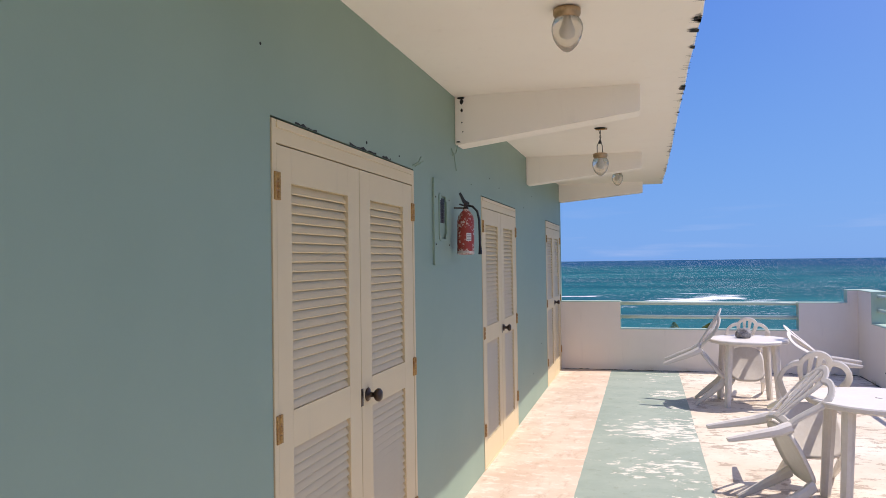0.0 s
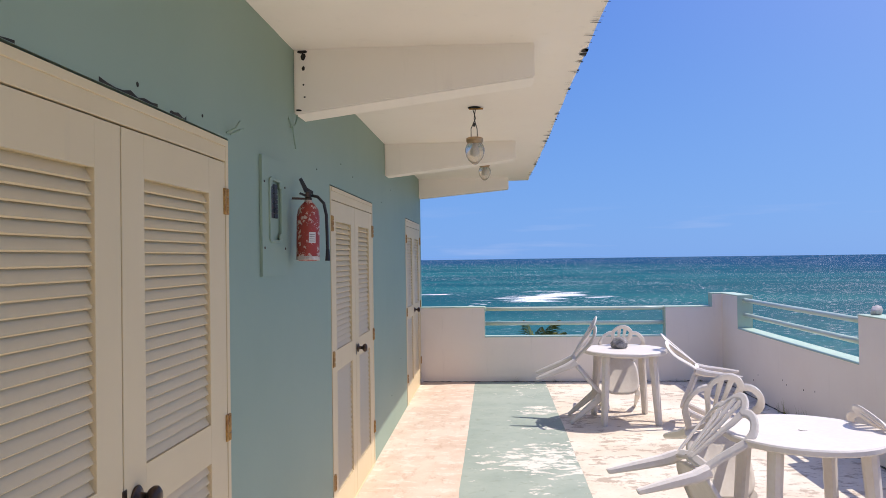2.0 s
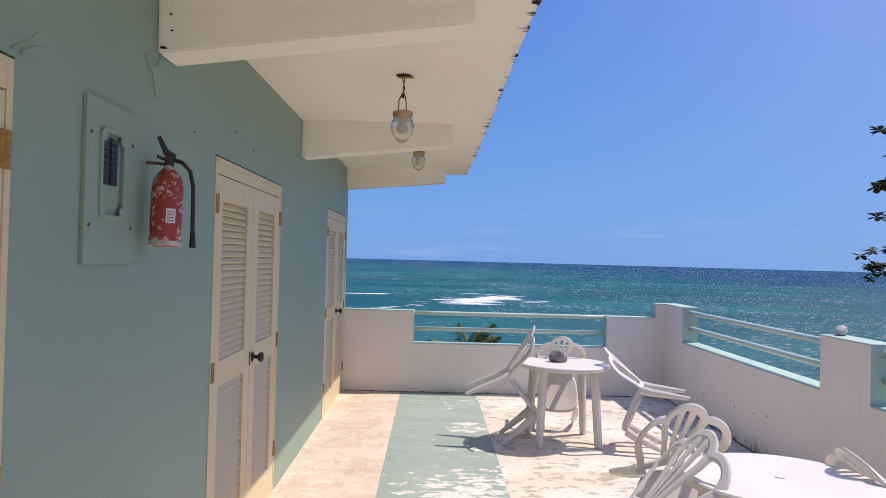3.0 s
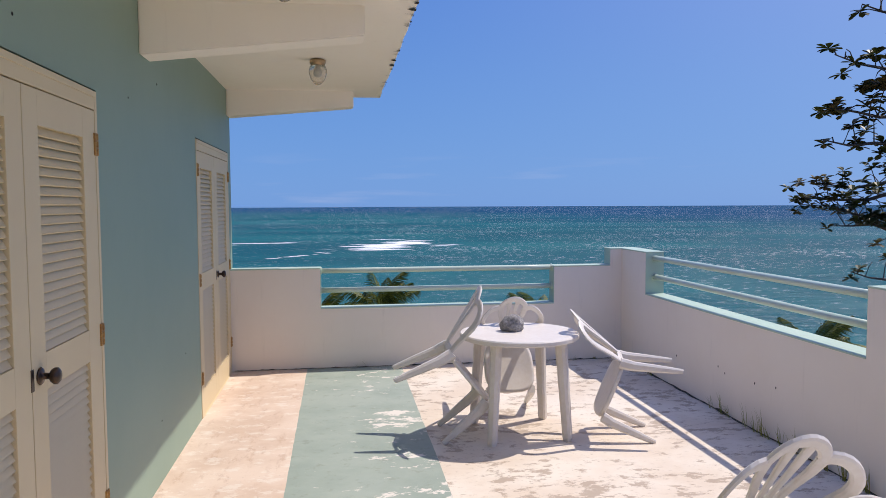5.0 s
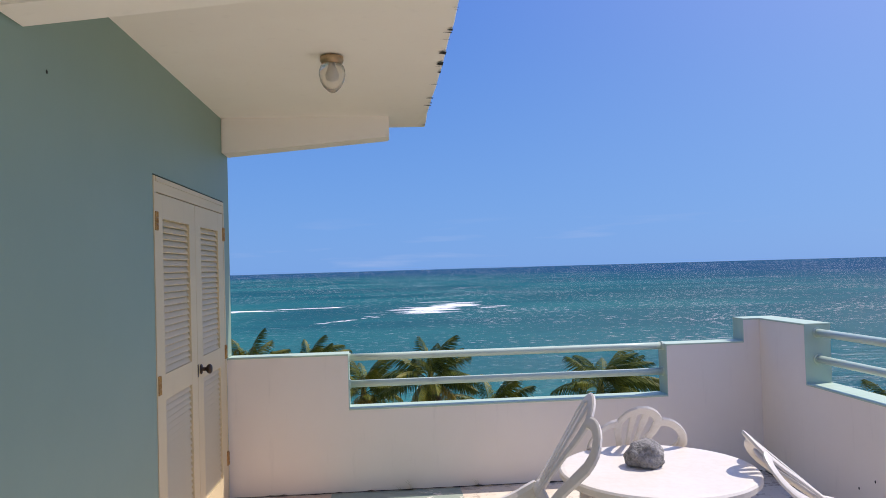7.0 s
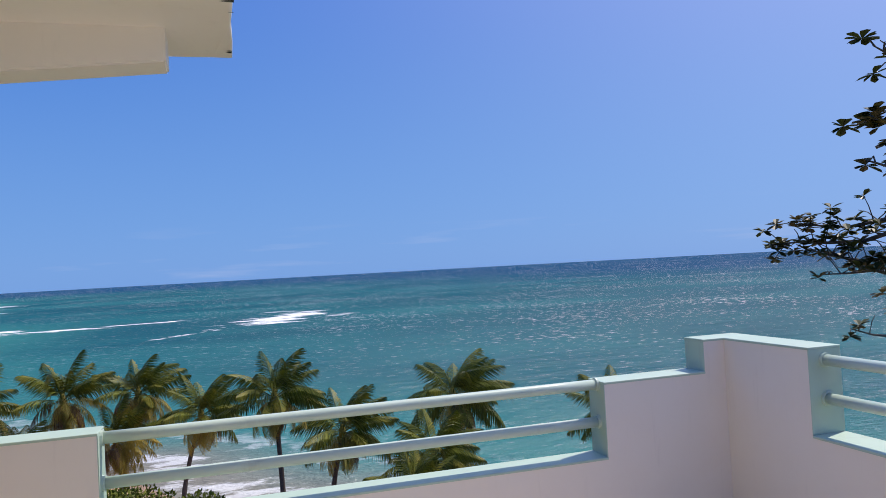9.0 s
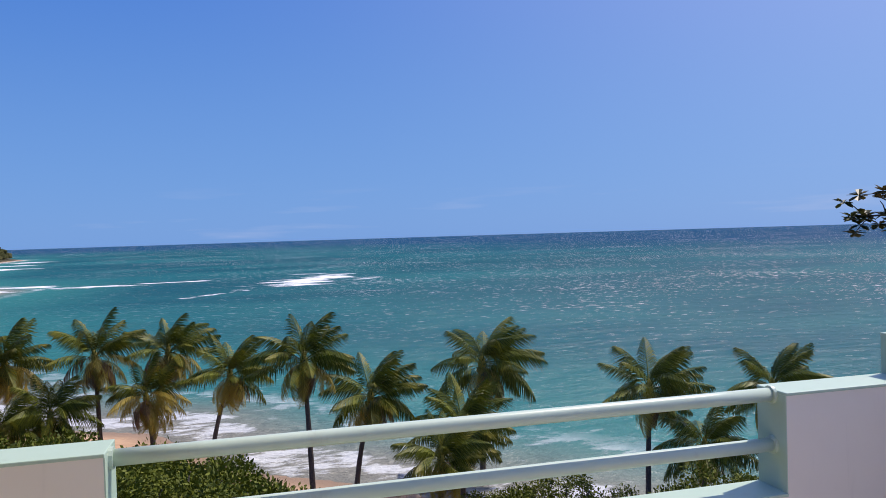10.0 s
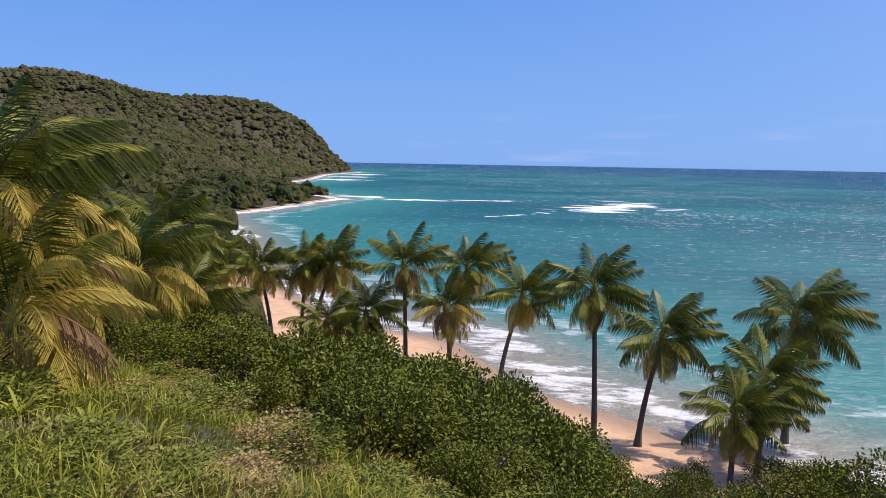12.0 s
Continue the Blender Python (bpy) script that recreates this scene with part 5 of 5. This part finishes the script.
def grass():
    """Long grass on the slope below the terrace, one sheet of blades."""
    rng = np.random.default_rng(5)
    n = 75000
    x = rng.uniform(-14, 13, n)
    y = rng.uniform(11.5, 29, n)
    clump = np.sin(x * 1.7 + 0.6 * np.sin(y)) * np.sin(y * 1.4) + rng.normal(0, 0.5, n)
    keep = (clump > -0.5)
    x, y, clump = x[keep], y[keep], clump[keep]
    z, _ = ground_z(x, y)
    n = len(x)
    tall = 0.6 + 0.45 * np.sin(x * 0.8 + 2.0) * np.sin(y * 0.7 + x * 0.3)
    h = rng.uniform(0.25, 0.9, n) * np.clip(tall, 0.2, 1.1)
    a = rng.uniform(0, 2 * math.pi, n)
    lean = rng.uniform(0.15, 0.9, n) * h
    dx, dy = np.cos(a) * lean + 0.12, np.sin(a) * lean
    w = rng.uniform(0.006, 0.017, n)
    wx, wy = -np.sin(a) * w, np.cos(a) * w
    rows = np.stack([np.stack([x - wx, y - wy, z - 0.03], 1), np.stack([x + wx, y + wy, z - 0.03], 1),
                     np.stack([x + dx * 0.35 + wx, y + dy * 0.35 + wy, z + h * 0.65], 1), np.stack([x + dx * 0.35 - wx, y + dy * 0.35 - wy, z + h * 0.65], 1),
                     np.stack([x + dx, y + dy, z + h * 0.9], 1)], 1).reshape(-1, 3)
    faces = []
    for i in range(n):
        k = 5 * i
        faces += [(k, k + 1, k + 2, k + 3), (k + 3, k + 2, k + 4)]
    tagged(mesh_object("slope_grass", rows, faces, M_GRASS), "long green and dry grass covering the slope", "grass", kind="stuff")


grass()


def undergrowth():
    """Low creepers and weeds between the grass."""
    rng = random.Random(41)
    n = 0
    for _ in range(2000):
        if n >= 130:
            break
        x, y = rng.uniform(-13, 7), rng.uniform(16.5, 31)
        if math.sin(x * 0.9 + 1) * math.sin(y * 0.8) < -0.1:
            continue
        z = float(ground_z(x, y)[0][0])
        k = rng.uniform(0.3, 0.8)
        s = thing("low_weed", "low leafy weeds and creepers among the grass", "weeds", pose(x, y, z - 0.1, 0, 0, rng.uniform(0, 360)) @ Matrix.Diagonal((k * 1.5, k * 1.5, k * 0.8, 1)), group="slope weeds")
        o = new("foliage", WEEDS[n % 7])
        o.parent = s
        n += 1


undergrowth()


def broadleaf_clumps():
    """Clumps of strap-leaved lilies, some leaves yellowed."""
    rng = random.Random(19)
    for x, y in ((-9.0, 20.2), (-8.2, 20.6), (-9.8, 21.0), (-7.4, 20.0), (-8.8, 21.8), (-10.5, 22.2), (-1.0, 22.6), (-0.6, 22.2), (-6.4, 20.4), (-5.4, 20.8)):
        z = float(ground_z(x, y)[0][0])
        verts, faces = [], []
        for _ in range(34):
            a, ln, w = rng.uniform(0, 2 * math.pi), rng.uniform(0.6, 1.15), rng.uniform(0.022, 0.04)
            up = rng.uniform(0.45, 1.0)
            ca, sa = math.cos(a), math.sin(a)
            i = len(verts)
            for k in range(5):
                f = k / 4
                r, hz = ln * f * (1.1 - up * 0.6), ln * (up * f - 0.55 * f * f)
                ww = w * (1 - f ** 3)
                verts += [(ca * r - sa * ww, sa * r + ca * ww, hz), (ca * r + sa * ww, sa * r - ca * ww, hz)]
            faces += [(i + 2 * k, i + 2 * k + 1, i + 2 * k + 3, i + 2 * k + 2) for k in range(4)]
        ob = mesh_object("lily_clump", verts, faces, M_GRASS)
        ob.matrix_basis = pose(x, y, z - 0.02)
        tagged(ob, "strap-leaved green lily clump on the grassy slope", "plant", group="lily clumps")


broadleaf_clumps()


def woods():
    """Trees of the far shore and hills: uneven lobed crowns with loose leaf clumps, joined."""
    rng = np.random.default_rng(9)
    shapes = {}
    for level in (1, 2):
        bm = bmesh.new()
        bmesh.ops.create_icosphere(bm, subdivisions=level + 1, radius=1.0)
        ball = np.array([v.co[:] for v in bm.verts])
        tris = np.array([[v.index for v in f.verts] for f in bm.faces])
        bm.free()
        tris = tris[(ball[:, 2] > -0.4)[tris].all(axis=1)]
        forms = []
        for k in range(24):
            bulge = [1 + 0.40 * noise.noise(Vector(p) * 1.5 + Vector((k * 3.1, 0, 0))) + 0.30 * noise.noise(Vector(p) * 3.3 + Vector((0, k * 2.7, 0))) for p in ball]
            forms.append(ball * np.array(bulge)[:, None])
        shapes[level] = (forms, tris)
    verts, faces, loose, loose_faces = [], [], [], []
    base = 0
    for count, x0, x1, y0, y1, size, per, leaf in ((520, -150, -16, 50, 210, 2.6, 96, 0.6), (2200, -330, -60, 150, 480, 3.3, 30, 0.8), (16000, -900, -120, 380, 1220, 4.1, 6, 0.9)):
        forms, tris = shapes[1 if size > 4 else 2]
        x = rng.uniform(x0, x1, count)
        y = rng.uniform(y0, y1, count)
        z, s = ground_z(x, y)
        front = np.degrees(np.arctan2(-(x - 1.5), y - 8.8))
        for i in range(count):
            if s[i] < (0.5 if y[i] < 450 else 6) or front[i] > 44:
                continue
            if y[i] < 100 and s[i] < 16:
                continue
            r = size * rng.uniform(0.55, 1.3)
            where_at = np.array([x[i], y[i], z[i] + 0.45 * r])
            turn = rng.uniform(0, 2 * math.pi)
            c, d = math.cos(turn), math.sin(turn)
            v = forms[rng.integers(24)] @ np.array([[c, d, 0], [-d, c, 0], [0, 0, 1]]) * (r * np.array([1.0, 1.0, rng.uniform(0.75, 1.1)]))
            verts.append(v + where_at)
            faces.append(tris + base)
            base += len(v)
            q, f = leaf_cloud(rng, [(where_at, (r * 1.02, r * 1.02, r * 0.98))], per, leaf, 0.1)
            n = len(loose)
            loose.extend(q)
            loose_faces.extend([(a + n, b + n, e + n, g + n) for a, b, e, g in f])
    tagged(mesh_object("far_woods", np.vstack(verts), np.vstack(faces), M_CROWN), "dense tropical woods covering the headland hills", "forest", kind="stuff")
    tagged(mesh_object("woods_leaves", loose, loose_faces, M_WOODS), "loose leaf sprays on the crowns of the headland woods", "foliage", kind="stuff")


woods()


def almond_tree():
    """A sea almond beside the terrace: its outer limbs reach into view."""
    bx, by = 12.7, 14.6
    gz = float(ground_z(bx, by)[0][0])
    t = thing("sea_almond_tree", "tiered sea almond tree with dark glossy leaf rosettes", "tree", pose(bx, by, gz))
    rng = np.random.default_rng(3)
    h = 6.2 - gz
    part("trunk", tube([(0, 0, -0.3), (0.1, 0.1, h * 0.3), (-0.1, 0.2, h * 0.6), (0.05, 0.1, h)], [0.34, 0.26, 0.18, 0.05], 10), M_BARK, t, "grey bark trunk")
    # outer ends of the limbs that hang over the parapet side, and how leafy each is
    tips = [((11.3, 18.45, 1.66), 20), ((11.5, 17.35, 1.08), 14), ((8.45, 13.4, 2.56), 7), ((8.56, 13.4, 3.04), 16), ((8.5, 13.2, 3.82), 8), ((8.7, 12.9, 4.5), 7), ((8.95, 12.7, 4.78), 15),
            ((9.2, 12.45, 5.2), 16), ((9.1, 13.1, 3.4), 16), ((9.3, 12.8, 4.2), 16), ((9.35, 12.6, 2.75), 15), ((9.5, 13.2, 2.1), 14), ((11.5, 17.9, 2.0), 18), ((11.9, 17.2, 0.1), 3), ((9.5, 12.2, 6.0), 16), ((11.6, 17.6, 1.5), 16)]
    tips += [((bx + 3.2 * math.cos(a), by + 3.2 * math.sin(a), zt), 14) for a, zt in ((0.2, 2.5), (0.9, 3.2), (-1.0, 3.8), (0.7, 5.2), (-0.5, 5.4))]
    for tip_at, leafy_count in tips:
        end = Vector(tip_at) - Vector((bx, by, gz))
        start = Vector((0, 0, max(end.z - rng.uniform(0.1, 0.7), 1.0)))
        pts = [start]
        for k in range(1, 8):
            f = k / 7
            wig = (1 - f) * 2.2 * f
            pts.append(start.lerp(end, f) + Vector((rng.normal(0, 0.10), rng.normal(0, 0.16), 0.10 * math.sin(3 * f) + rng.normal(0, 0.10))) * wig)
        limb = part("limb", tube(pts, [0.085, 0.07, 0.058, 0.046, 0.036, 0.027, 0.018, 0.008], 7), M_BARK, t)
        verts, faces = [], []
        bm = bmesh.new()
        for k in range(leafy_count + 6):
            f = 0.45 + 0.55 * rng.random() ** 0.8 if k else 0.99
            j = min(int(f * 7), 6)
            p = pts[j].lerp(pts[j + 1], f * 7 - j)
            tip = p + Vector((rng.normal(-0.05, 0.16), rng.normal(0, 0.28), rng.normal(0.05, 0.17))) * (0.4 if f > 0.93 else 1.0)
            mid = p.lerp(tip, 0.5) + Vector((0, 0, 0.05))
            tube([p, mid, tip], [0.012, 0.009, 0.006], 5, bm)
            if k >= leafy_count:
                continue
            for q in range(rng.integers(9, 15)):
                b = q * 2.4 + rng.uniform(0, 0.6)
                lift = rng.uniform(-0.5, 0.8)
                out = Vector((math.cos(b) * math.cos(lift), math.sin(b) * math.cos(lift), math.sin(lift)))
                side = out.cross(Vector((0, 0, 1))).normalized()
                up = side.cross(out)
                ll = rng.uniform(0.13, 0.22)
                i = len(verts)
                verts += [tip, tip + out * ll * 0.45 + side * ll * 0.22 + up * 0.01, tip + out * ll * 0.8 + side * ll * 0.29, tip + out * ll - up * 0.015, tip + out * ll * 0.8 - side * ll * 0.29, tip + out * ll * 0.45 - side * ll * 0.22 + up * 0.01]
                faces += [(i, i + 1, i + 2, i + 3), (i, i + 3, i + 4, i + 5)]
        part("twig_spray", bm, M_BARK, limb)
        mesh_object("foliage", verts, faces, M_ALMOND, limb)
    return t


almond_tree()
